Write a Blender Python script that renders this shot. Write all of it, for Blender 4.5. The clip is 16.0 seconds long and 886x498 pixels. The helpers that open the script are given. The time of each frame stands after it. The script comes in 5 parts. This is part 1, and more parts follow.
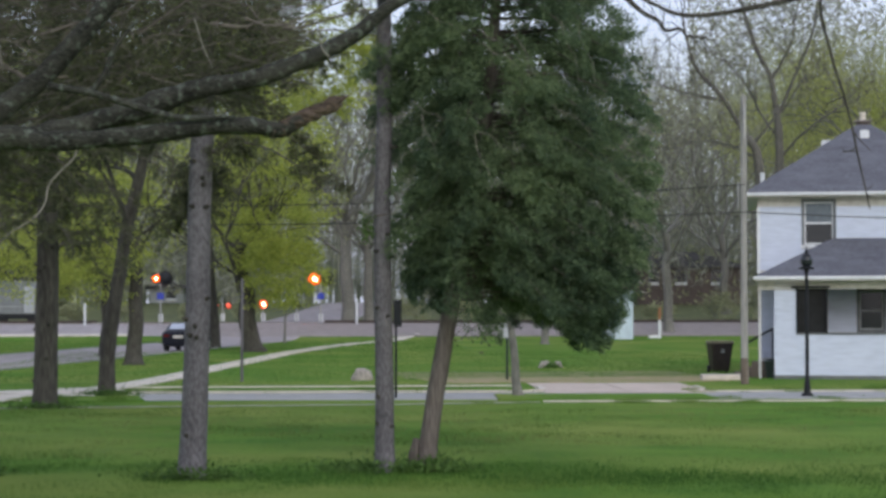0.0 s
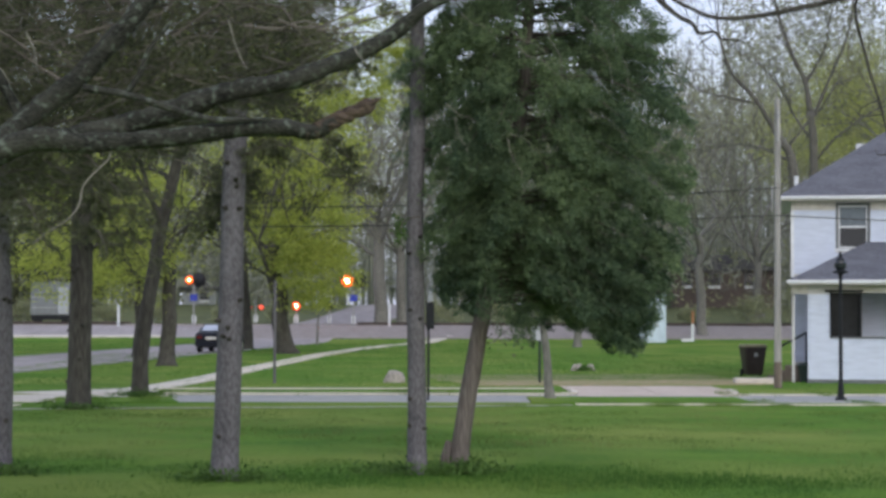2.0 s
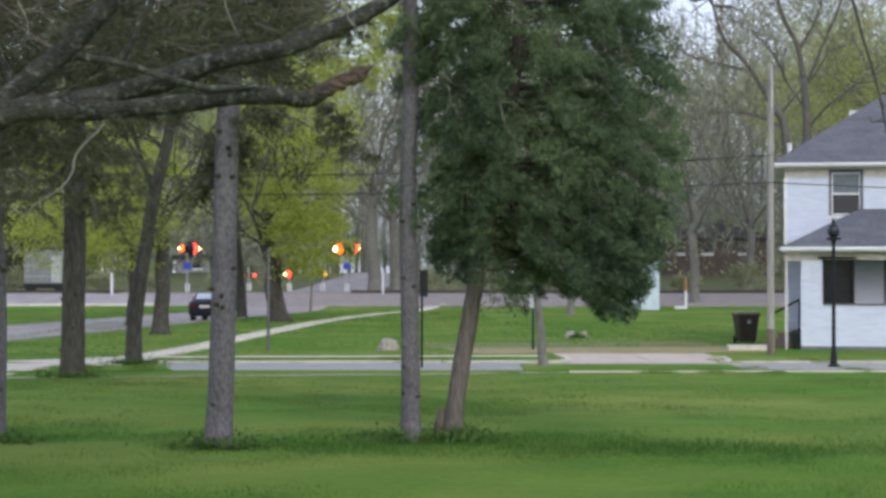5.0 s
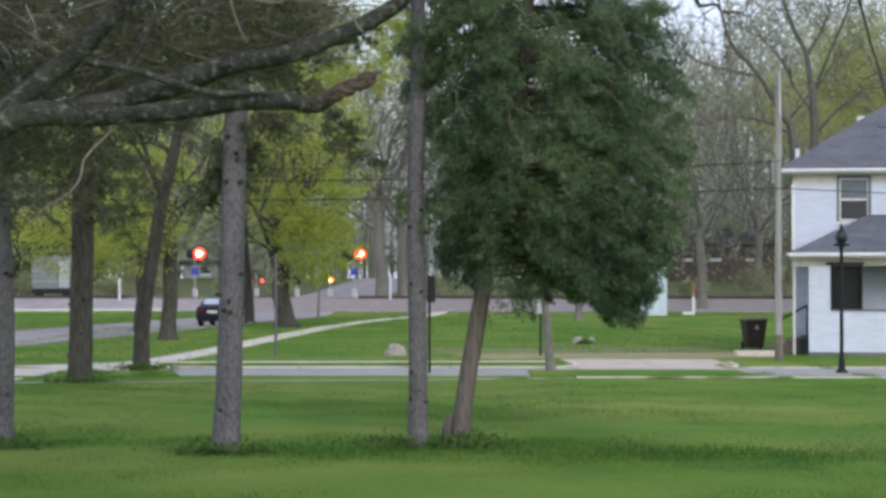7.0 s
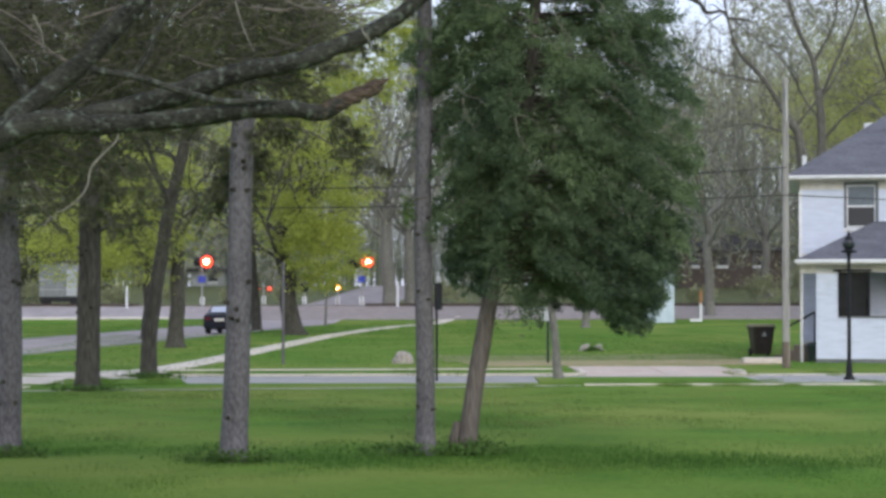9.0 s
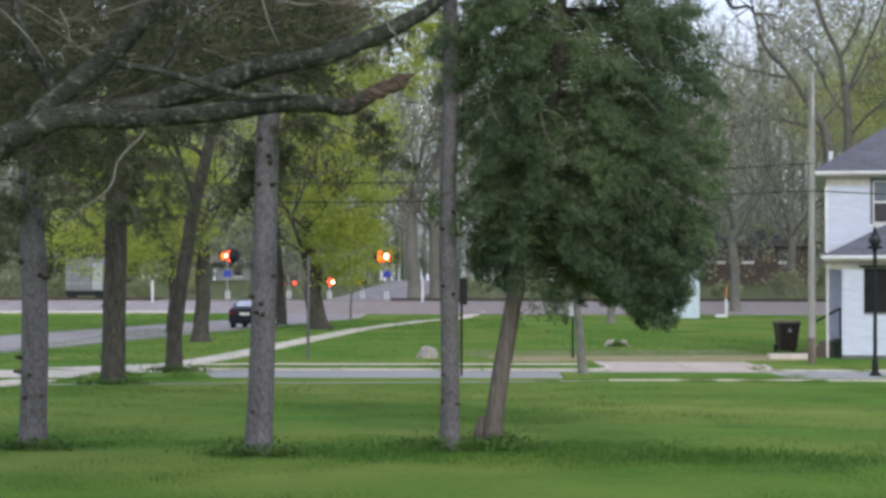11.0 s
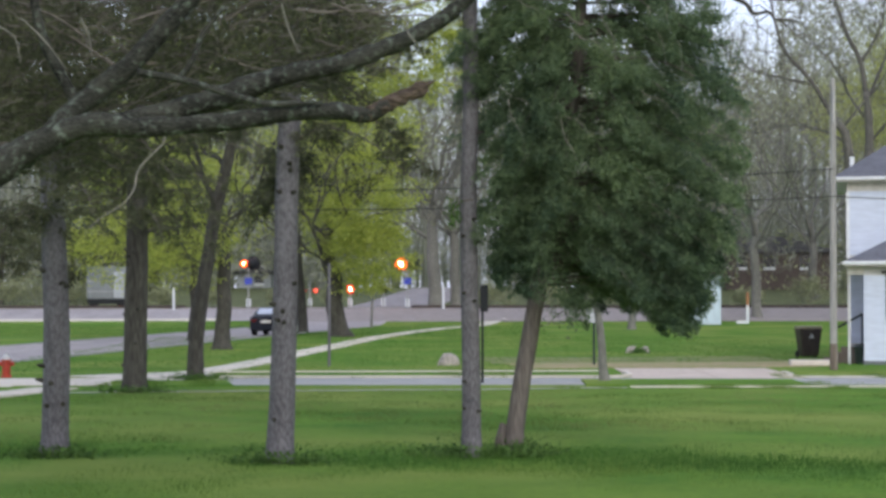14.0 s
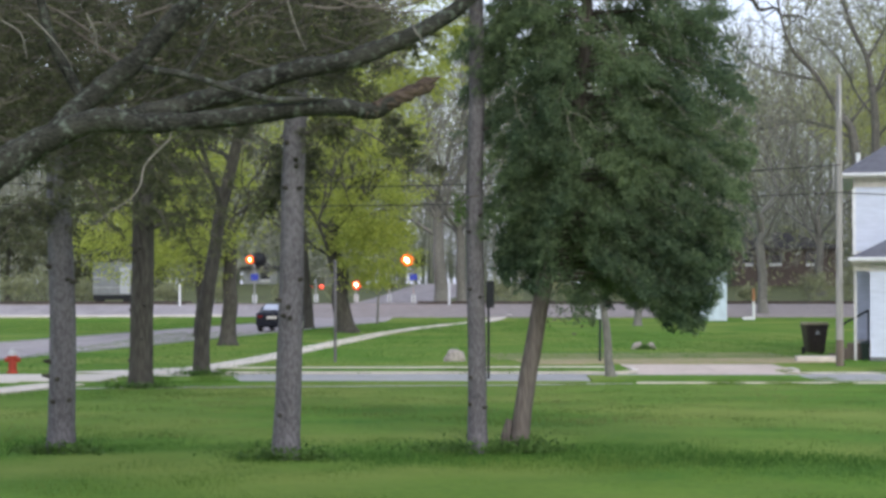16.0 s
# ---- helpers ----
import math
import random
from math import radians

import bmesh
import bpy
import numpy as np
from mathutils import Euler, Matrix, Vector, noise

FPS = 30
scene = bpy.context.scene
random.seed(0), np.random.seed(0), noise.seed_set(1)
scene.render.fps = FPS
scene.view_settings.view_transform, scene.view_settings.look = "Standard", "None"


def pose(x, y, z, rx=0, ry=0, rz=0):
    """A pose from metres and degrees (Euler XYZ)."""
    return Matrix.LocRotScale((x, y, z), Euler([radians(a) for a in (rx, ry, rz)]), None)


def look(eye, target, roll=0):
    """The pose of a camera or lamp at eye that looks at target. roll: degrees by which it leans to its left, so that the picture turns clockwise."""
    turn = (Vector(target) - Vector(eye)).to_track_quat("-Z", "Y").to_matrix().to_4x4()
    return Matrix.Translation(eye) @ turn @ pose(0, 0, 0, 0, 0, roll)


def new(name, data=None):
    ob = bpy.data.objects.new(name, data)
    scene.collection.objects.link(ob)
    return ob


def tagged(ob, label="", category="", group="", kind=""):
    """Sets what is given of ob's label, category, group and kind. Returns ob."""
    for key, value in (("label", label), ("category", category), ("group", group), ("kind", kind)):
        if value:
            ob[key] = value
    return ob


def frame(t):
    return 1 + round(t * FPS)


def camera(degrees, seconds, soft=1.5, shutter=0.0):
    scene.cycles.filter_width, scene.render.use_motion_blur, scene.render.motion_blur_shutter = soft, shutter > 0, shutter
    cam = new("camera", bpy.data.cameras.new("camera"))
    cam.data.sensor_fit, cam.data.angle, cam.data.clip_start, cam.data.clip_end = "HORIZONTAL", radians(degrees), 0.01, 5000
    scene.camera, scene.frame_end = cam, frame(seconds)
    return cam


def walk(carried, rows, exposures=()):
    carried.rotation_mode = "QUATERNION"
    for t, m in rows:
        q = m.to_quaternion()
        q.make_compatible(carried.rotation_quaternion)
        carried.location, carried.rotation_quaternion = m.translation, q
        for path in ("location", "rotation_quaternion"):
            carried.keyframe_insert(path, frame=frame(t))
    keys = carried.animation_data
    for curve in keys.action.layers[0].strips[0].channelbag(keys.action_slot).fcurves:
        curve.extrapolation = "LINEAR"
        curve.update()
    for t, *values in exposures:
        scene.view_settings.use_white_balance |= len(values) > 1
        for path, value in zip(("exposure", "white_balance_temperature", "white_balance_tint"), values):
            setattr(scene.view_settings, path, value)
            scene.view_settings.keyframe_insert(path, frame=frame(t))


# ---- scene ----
cam = camera(25.25, 16.0, soft=3.2)
EYE = (0.0, 0.0, 2.2)
ROWS = [  # seconds, yaw, pitch, roll
    (0.0, -2.537, 1.713, -0.067), (0.5, -2.913, 1.496, -0.019), (1.0, -2.876, 1.482, 0.025),
    (1.5, -2.348, 1.667, 0.140), (2.0, -1.586, 1.783, 0.157), (2.5, -1.535, 1.836, 0.118),
    (3.0, -1.577, 1.834, 0.003), (3.5, -1.899, 0.520, -0.051), (4.0, -1.807, 0.686, -0.004),
    (6.3, -1.808, 1.100, 0.060), (6.5, -1.834, 1.215, 0.069), (7.0, -1.562, 1.010, 0.066),
    (7.5, -1.351, 1.183, 0.024), (8.0, -1.373, 1.219, -0.076), (8.5, -1.378, 1.168, -0.003),
    (9.0, -1.357, 1.227, -0.040), (9.2, -1.024, 1.164, -0.062), (11.3, -0.629, 1.078, 0.129),
    (11.5, -0.799, 1.175, 0.100), (12.0, -0.920, 1.521, 0.020), (12.5, -0.731, 1.497, -0.044),
    (13.0, -0.320, 1.336, -0.024), (13.5, -0.305, 1.220, -0.133), (14.0, -0.030, 1.282, -0.048),
    (14.5, 0.000, 1.064, 0.000), (15.0, 0.429, 1.462, 0.000), (15.5, -0.087, 1.389, -0.254),
    (16.0, 0.143, 1.168, -0.030),
]
walk(cam, [(t, pose(*EYE, 90 + pitch, 0, yaw) @ pose(0, 0, 0, 0, 0, roll)) for t, yaw, pitch, roll in ROWS],
     exposures=[(0.0, -0.34, 6080, 5), (0.5, -0.22, 6080, 5), (3.0, -0.28, 6080, 5), (3.5, -0.12, 6080, 5), (9.0, -0.06, 6080, 5), (12.5, -0.09, 6080, 5), (16.0, 0.05, 6080, 5)])

# ---------------------------------------------------------------- light: an overcast evening
SUN_EL, SUN_AZ = radians(27), radians(166)
world = bpy.data.worlds.new("overcast_sky")
scene.world = world
world.use_nodes = True
wn, wl = world.node_tree.nodes, world.node_tree.links
wn.clear()
sky = wn.new("ShaderNodeTexSky")
sky.sky_type, sky.sun_disc, sky.sun_elevation, sky.sun_rotation = "NISHITA", False, SUN_EL, SUN_AZ
sky.air_density, sky.dust_density, sky.ozone_density = 1.0, 4.0, 1.0
blue = wn.new("ShaderNodeBackground")
blue.inputs["Strength"].default_value = 0.07
wl.new(sky.outputs[0], blue.inputs["Color"])
cloud = wn.new("ShaderNodeBackground")
cloud.inputs["Color"].default_value, cloud.inputs["Strength"].default_value = (0.875, 0.865, 1.04, 1), 0.95
both = wn.new("ShaderNodeAddShader")
wl.new(blue.outputs[0], both.inputs[0])
wl.new(cloud.outputs[0], both.inputs[1])
world_out = wn.new("ShaderNodeOutputWorld")
wl.new(both.outputs[0], world_out.inputs["Surface"])

sun = new("sun", bpy.data.lights.new("sun", "SUN"))
sun.data.energy, sun.data.angle, sun.data.color = 1.0, radians(25), (1.0, 0.97, 0.93)
sun.matrix_world = look((0, 0, 30), (-7, 29.2, 30 - 30 * math.tan(SUN_EL)))

# ---------------------------------------------------------------- materials


def material(name, base, dark=None, rough=0.8, scale=6.0, stretch=(1, 1, 1), bump=0.3, metal=0.0, fine=8.0,
             island=0.0, through_light=0.0, coarse=0.35, spec=0.3, patch=None, patch_scale=0.16, patch_at=(0.42, 0.64)):
    """A surface with two scales of variation between two colours, relief, and a change from piece to piece."""
    m = bpy.data.materials.new(name)
    m.use_nodes = True
    n, l = m.node_tree.nodes, m.node_tree.links
    p = n["Principled BSDF"]
    dark = dark or tuple(c * 0.6 for c in base)
    tc, mp = n.new("ShaderNodeTexCoord"), n.new("ShaderNodeMapping")
    mp.inputs["Scale"].default_value = stretch
    l.new(tc.outputs["Object"], mp.inputs["Vector"])
    big, small = n.new("ShaderNodeTexNoise"), n.new("ShaderNodeTexNoise")
    for tex, s, d in ((big, scale * 0.12, 3), (small, scale * fine / 8, 5)):
        tex.inputs["Scale"].default_value, tex.inputs["Detail"].default_value = s, d
        l.new(mp.outputs[0], tex.inputs["Vector"])
    mix = n.new("ShaderNodeMath")
    mix.operation = "MULTIPLY_ADD"
    l.new(big.outputs["Fac"], mix.inputs[0])
    mix.inputs[1].default_value = coarse * 2
    part2 = n.new("ShaderNodeMath")
    part2.operation = "MULTIPLY_ADD"
    l.new(small.outputs["Fac"], part2.inputs[0])
    part2.inputs[1].default_value, part2.inputs[2].default_value = (1 - coarse) * 2, -0.5
    l.new(part2.outputs[0], mix.inputs[2])
    value = mix.outputs[0]
    if island:
        geo, add = n.new("ShaderNodeNewGeometry"), n.new("ShaderNodeMath")
        add.operation = "MULTIPLY_ADD"
        l.new(geo.outputs["Random Per Island"], add.inputs[0])
        add.inputs[1].default_value = island
        less = n.new("ShaderNodeMath")
        less.operation = "SUBTRACT"
        l.new(value, less.inputs[0])
        less.inputs[1].default_value = island / 2
        l.new(less.outputs[0], add.inputs[2])
        value = add.outputs[0]
    ramp = n.new("ShaderNodeValToRGB")
    ramp.color_ramp.elements[0].position, ramp.color_ramp.elements[1].position = 0.2, 0.8
    ramp.color_ramp.elements[0].color, ramp.color_ramp.elements[1].color = (*dark, 1), (*base, 1)
    l.new(value, ramp.inputs["Fac"])
    colour = ramp.outputs["Color"]
    if patch:
        worn, steps, mixer = n.new("ShaderNodeTexNoise"), n.new("ShaderNodeValToRGB"), n.new("ShaderNodeMix")
        worn.inputs["Scale"].default_value, worn.inputs["Detail"].default_value = patch_scale, 4
        l.new(tc.outputs["Object"], worn.inputs["Vector"])
        steps.color_ramp.elements[0].position, steps.color_ramp.elements[1].position = patch_at
        l.new(worn.outputs["Fac"], steps.inputs["Fac"])
        mixer.data_type = "RGBA"
        l.new(steps.outputs["Color"], mixer.inputs[0])
        l.new(colour, mixer.inputs[6])
        mixer.inputs[7].default_value = (*patch, 1)
        colour = mixer.outputs[2]
    l.new(colour, p.inputs["Base Color"])
    p.inputs["Roughness"].default_value, p.inputs["Metallic"].default_value = rough, metal
    p.inputs["Specular IOR Level"].default_value = spec
    if bump:
        b = n.new("ShaderNodeBump")
        b.inputs["Strength"].default_value, b.inputs["Distance"].default_value = bump, 0.02
        l.new(small.outputs["Fac"], b.inputs["Height"])
        l.new(b.outputs["Normal"], p.inputs["Normal"])
    if through_light:
        t, mx = n.new("ShaderNodeBsdfTranslucent"), n.new("ShaderNodeMixShader")
        l.new(colour, t.inputs["Color"])
        mx.inputs["Fac"].default_value = through_light
        l.new(p.outputs["BSDF"], mx.inputs[1])
        l.new(t.outputs["BSDF"], mx.inputs[2])
        l.new(mx.outputs[0], n["Material Output"].inputs["Surface"])
    return m


def glowing(name, colour, strength):
    m = bpy.data.materials.new(name)
    m.use_nodes = True
    p = m.node_tree.nodes["Principled BSDF"]
    p.inputs["Base Color"].default_value = (*colour, 1)
    p.inputs["Emission Color"].default_value, p.inputs["Emission Strength"].default_value = (*colour, 1), strength
    return m


def pane_glass(name):
    m = bpy.data.materials.new(name)
    m.use_nodes = True
    p = m.node_tree.nodes["Principled BSDF"]
    p.inputs["Base Color"].default_value = (0.02, 0.024, 0.03, 1)
    p.inputs["Roughness"].default_value, p.inputs["Specular IOR Level"].default_value = 0.08, 0.5
    return m


BARK_SPRUCE = material("spruce_bark", (0.180, 0.171, 0.188), (0.074, 0.070, 0.078), 0.95, 26, (1, 1, 0.55), 0.7)
BARK_CEDAR = material("cedar_bark", (0.172, 0.150, 0.138), (0.070, 0.060, 0.054), 0.95, 34, (1, 1, 0.12), 0.9)
BARK_DARK = material("street_tree_bark", (0.088, 0.083, 0.07), (0.026, 0.024, 0.021), 0.95, 18, (1, 1, 0.2), 0.9)
BARK_GREY = material("bare_tree_bark", (0.205, 0.20, 0.18), (0.11, 0.108, 0.096), 0.95, 12, (1, 1, 0.3), 0.5)
# dark bark lifted: the haze of distance is put into its colour
BARK_LIMB = material("hazed_grey_limb_bark", (0.145, 0.137, 0.125), (0.065, 0.061, 0.055), 0.95, 12, (1, 1, 0.3), 0.5)
BARK_LICHEN = material("lichen_bark", (0.060, 0.062, 0.050), (0.008, 0.008, 0.007), 0.95, 38, (0.7, 1, 1.2), 1.0, coarse=0.5, patch=(0.16, 0.19, 0.155), patch_scale=16.0, patch_at=(0.54, 0.78))
WOOD_BROKEN = material("broken_wood", (0.115, 0.086, 0.064), (0.022, 0.017, 0.014), 0.9, 60, (0.3, 1, 1), 0.8)
TWIG = material("twig", (0.16, 0.142, 0.122), (0.06, 0.053, 0.046), 0.95, 10, bump=0.0, island=0.5)
TWIG_PALE = material("pale_twig", (0.30, 0.28, 0.25), (0.16, 0.15, 0.13), 0.95, 10, bump=0.0)
CEDAR_LEAF = material("cedar_foliage", (0.215, 0.285, 0.140), (0.054, 0.090, 0.058), 0.85, 5, bump=0.0, island=0.35, through_light=0.45, coarse=0.7)
SPRUCE_LEAF = material("spruce_needles", (0.135, 0.148, 0.075), (0.044, 0.051, 0.030), 0.85, 4, bump=0.0, island=0.6, through_light=0.2)
SPRING_LEAF = material("spring_leaves", (0.50, 0.54, 0.12), (0.26, 0.31, 0.07), 0.7, 2, bump=0.0, island=0.7, through_light=0.55)
# bud colour paled by the air's haze, mixed in here
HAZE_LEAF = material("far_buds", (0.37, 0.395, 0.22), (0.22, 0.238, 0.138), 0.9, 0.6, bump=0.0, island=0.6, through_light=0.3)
BUD_LEAF = material("yellow_green_buds", (0.44, 0.47, 0.14), (0.26, 0.29, 0.09), 0.9, 0.6, bump=0.0, island=0.6, through_light=0.4)
# twig colour paled likewise; the veil of air is in the base colour
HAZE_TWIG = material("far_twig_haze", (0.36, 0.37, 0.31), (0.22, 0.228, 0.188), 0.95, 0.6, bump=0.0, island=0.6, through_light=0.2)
SHRUB_LEAF = material("suckers_leaves", (0.10, 0.18, 0.04), (0.04, 0.085, 0.018), 0.8, 5, bump=0.0, island=0.5, through_light=0.2)
GRASS_BLADE = material("grass_blades", (0.130, 0.215, 0.044), (0.064, 0.133, 0.028), 0.8, 3.2, bump=0.0, island=0.5, through_light=0.25, spec=0.04, patch=(0.166, 0.230, 0.060), patch_scale=0.4)
# darker green: the trees' shade is put into this blade colour
GRASS_SHADED = material("shaded_grass_blades", (0.088, 0.170, 0.036), (0.044, 0.105, 0.024), 0.8, 3.2, bump=0.0, island=0.5, through_light=0.25, spec=0.04)
GRASS_OLIVE = material("thin_grass_blades", (0.148, 0.214, 0.054), (0.076, 0.140, 0.034), 0.8, 3.2, bump=0.0, island=0.5, through_light=0.25, spec=0.04, patch=(0.194, 0.224, 0.082), patch_scale=0.35)
GRASS = material("lawn", (0.125, 0.222, 0.034), (0.058, 0.134, 0.021), 0.95, 4.5, (1, 1, 1), 0.6, coarse=0.5, fine=14, spec=0.04, patch=(0.175, 0.228, 0.052))
GRASS_FRESH = material("fresh_grass_blades", (0.125, 0.238, 0.050), (0.060, 0.146, 0.030), 0.8, 2.4, bump=0.0, island=0.5, through_light=0.25, spec=0.04, patch=(0.178, 0.250, 0.073), patch_scale=0.22)
WORN_GRASS = material("worn_grass", (0.21, 0.20, 0.085), (0.085, 0.14, 0.03), 0.95, 3, bump=0.4, coarse=0.6)
BARE_EARTH = material("worn_gravel", (0.36, 0.27, 0.18), (0.16, 0.19, 0.05), 0.95, 4, bump=0.4)
ROUGH = material("rough_grass", (0.13, 0.15, 0.06), (0.07, 0.08, 0.04), 0.95, 3, bump=0.5, coarse=0.5)
ASPHALT = material("asphalt", (0.36, 0.33, 0.335), (0.24, 0.218, 0.222), 0.9, 5, (1, 0.3, 1), 0.3, coarse=0.5)
STREET = material("street_surface", (0.37, 0.37, 0.37), (0.24, 0.245, 0.24), 0.85, 5, (0.3, 1, 1), 0.3)
CONCRETE = material("concrete", (0.62, 0.57, 0.50), (0.46, 0.42, 0.37), 0.9, 6, bump=0.3, island=0.3)
DRIVE = material("pinkish_concrete", (0.58, 0.49, 0.43), (0.38, 0.32, 0.27), 0.92, 7, bump=0.4, coarse=0.5)
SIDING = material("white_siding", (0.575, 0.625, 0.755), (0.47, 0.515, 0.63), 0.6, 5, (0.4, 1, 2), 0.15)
SASH = material("sash_paint", (0.40, 0.42, 0.45), (0.31, 0.33, 0.35), 0.6, 6, bump=0.1)
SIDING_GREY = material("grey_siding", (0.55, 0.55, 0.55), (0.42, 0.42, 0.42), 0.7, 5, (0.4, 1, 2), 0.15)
# on the house, this tan carries the shade under the eaves
SOFFIT = material("eave_board", (0.62, 0.60, 0.57), (0.45, 0.43, 0.40), 0.7, 5, bump=0.1)
WHITE = material("white_paint", (0.70, 0.72, 0.76), (0.57, 0.59, 0.62), 0.5, 6, bump=0.1)
TRIM_GREY = material("grey_trim", (0.16, 0.17, 0.18), (0.10, 0.11, 0.12), 0.6, 6, bump=0.1)
ROOF = material("asphalt_shingles", (0.150, 0.154, 0.182), (0.078, 0.080, 0.098), 0.95, 16, (0.5, 1, 2), 0.8)
GLASS = pane_glass("window_glass")
BLIND = material("pale_blind", (0.16, 0.185, 0.215), (0.12, 0.14, 0.165), 0.8, 8, bump=0.0)
DARK_IN = material("dark_interior", (0.02, 0.02, 0.022), (0.01, 0.01, 0.01), 0.9, 4, bump=0.0)
BLACK_METAL = material("black_metal", (0.013, 0.015, 0.019), (0.007, 0.008, 0.010), 0.6, 12, bump=0.1, spec=0.25)
GALV = material("galvanised_steel", (0.42, 0.42, 0.42), (0.28, 0.28, 0.28), 0.5, 10, metal=0.6, bump=0.1)
BIN_BROWN = material("brown_bin_plastic", (0.055, 0.04, 0.034), (0.03, 0.022, 0.02), 0.5, 8, bump=0.1)
BIN_LID = material("faded_bin_lid", (0.42, 0.38, 0.25), (0.24, 0.21, 0.15), 0.6, 8, bump=0.1)
BIN_GREEN = material("dark_green_plastic", (0.025, 0.04, 0.035), (0.014, 0.022, 0.02), 0.5, 8, bump=0.1)
POLE_WOOD = material("pole_wood", (0.38, 0.37, 0.355), (0.22, 0.215, 0.205), 0.95, 20, (1, 1, 0.08), 0.6)
STAINED = material("stained_pole_foot", (0.19, 0.155, 0.13), (0.09, 0.073, 0.062), 0.95, 20, (1, 1, 0.1), 0.6)
WIRE = material("wire", (0.03, 0.03, 0.03), (0.02, 0.02, 0.02), 0.6, 5, bump=0.0)
ROCK = material("granite", (0.42, 0.38, 0.34), (0.20, 0.18, 0.165), 0.9, 12, bump=0.8)
BALLAST = material("ballast", (0.34, 0.30, 0.29), (0.18, 0.16, 0.155), 0.95, 12, bump=1.0)
RUST = material("rusty_rail", (0.075, 0.055, 0.048), (0.03, 0.024, 0.022), 0.7, 8, bump=0.3)
CAR_PAINT = material("dark_blue_paint", (0.006, 0.008, 0.018), (0.004, 0.005, 0.011), 0.42, 3, bump=0.0, spec=0.25)
RUBBER = material("rubber", (0.02, 0.02, 0.02), (0.012, 0.012, 0.012), 0.9, 10, bump=0.2)
CAR_GLASS = material("car_glass", (0.62, 0.65, 0.70), (0.5, 0.53, 0.58), 0.08, 2, bump=0.0, metal=0.9)
TAIL_RED = material("tail_lens", (0.12, 0.010, 0.010), (0.08, 0.006, 0.006), 0.2, 6, bump=0.0)
HYDRANT_RED = material("hydrant_red", (0.40, 0.055, 0.03), (0.25, 0.03, 0.018), 0.5, 12, bump=0.2)
SILVER = material("silver_paint", (0.5, 0.5, 0.5), (0.36, 0.36, 0.36), 0.4, 12, metal=0.4, bump=0.1)
ORANGE = material("orange_plastic", (0.42, 0.20, 0.10), (0.30, 0.14, 0.07), 0.6, 12, bump=0.0)
BLUE_SIGN = material("blue_sign", (0.04, 0.06, 0.40), (0.03, 0.045, 0.30), 0.4, 6, bump=0.0)
HUT_WHITE = material("white_aluminium", (0.50, 0.60, 0.69), (0.36, 0.44, 0.52), 0.45, 6, (1, 1, 0.4), 0.1, metal=0.1, coarse=0.6)
BRICK = material("far_brick", (0.135, 0.11, 0.10), (0.08, 0.066, 0.06), 0.95, 10, bump=0.3)
DARK_ROOF = material("far_roof", (0.09, 0.085, 0.085), (0.05, 0.05, 0.05), 0.95, 8, bump=0.3)
GREY_WALL = material("far_grey_wall", (0.40, 0.42, 0.44), (0.30, 0.32, 0.34), 0.8, 4, bump=0.1)
TRAILER = material("dull_trailer_panel", (0.215, 0.232, 0.24), (0.14, 0.152, 0.158), 0.7, 4, (1, 1, 0.3), 0.1)
# hot core and coloured lens together imitate the glare round each lamp
LAMP_HOT = glowing("lamp_glare_core", (1.0, 0.42, 0.22), 30.0)
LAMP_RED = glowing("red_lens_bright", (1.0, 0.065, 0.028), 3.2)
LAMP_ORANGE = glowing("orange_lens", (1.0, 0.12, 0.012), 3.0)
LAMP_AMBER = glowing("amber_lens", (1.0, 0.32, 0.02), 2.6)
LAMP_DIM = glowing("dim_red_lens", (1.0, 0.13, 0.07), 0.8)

# ---------------------------------------------------------------- building helpers


def height(x, y):
    """The ground's height: level lawns, then a rise to the railway."""
    y = np.asarray(y, float)
    s, f = np.clip((y - 133) / 15, 0, 1), np.clip((y - 154) / 50, 0, 1)
    return 1.02 * s * s * (3 - 2 * s) + 1.75 * f * f * (3 - 2 * f)


def from_lists(name, verts, faces, mat, parent=None, label="", smooth=False):
    me = bpy.data.meshes.new(name)
    me.from_pydata([tuple(v) for v in verts], [], faces)
    me.materials.append(mat)
    if smooth:
        me.polygons.foreach_set("use_smooth", [True] * len(me.polygons))
    ob = new(name, me)
    ob.parent = parent
    if label:
        ob["label"] = label
    return ob


def part(name, bm, mat, parent=None, label="", smooth=False):
    me = bpy.data.meshes.new(name)
    bmesh.ops.recalc_face_normals(bm, faces=bm.faces)
    bm.to_mesh(me)
    bm.free()
    me.materials.append(mat)
    if smooth:
        me.polygons.foreach_set("use_smooth", [True] * len(me.polygons))
    ob = new(name, me)
    ob.parent = parent
    if label:
        ob["label"] = label
    return ob


def empty(name, m, label, category, group="", kind=""):
    ob = new(name)
    ob.matrix_world = m
    ob.empty_display_size = 0.1
    return tagged(ob, label, category, group, kind)


def box(bm, x0, x1, y0, y1, z0, z1, bevel=0.0):
    made = bmesh.ops.create_cube(bm, size=1.0, matrix=Matrix.LocRotScale(
        ((x0 + x1) / 2, (y0 + y1) / 2, (z0 + z1) / 2), None, (x1 - x0, y1 - y0, z1 - z0)))
    if bevel:
        edges = list({e for v in made["verts"] for e in v.link_edges})
        bmesh.ops.bevel(bm, geom=edges, offset=bevel, segments=2, affect="EDGES", clamp_overlap=True)
    return bm


def boxed(*args, **kw):
    return box(bmesh.new(), *args, **kw)


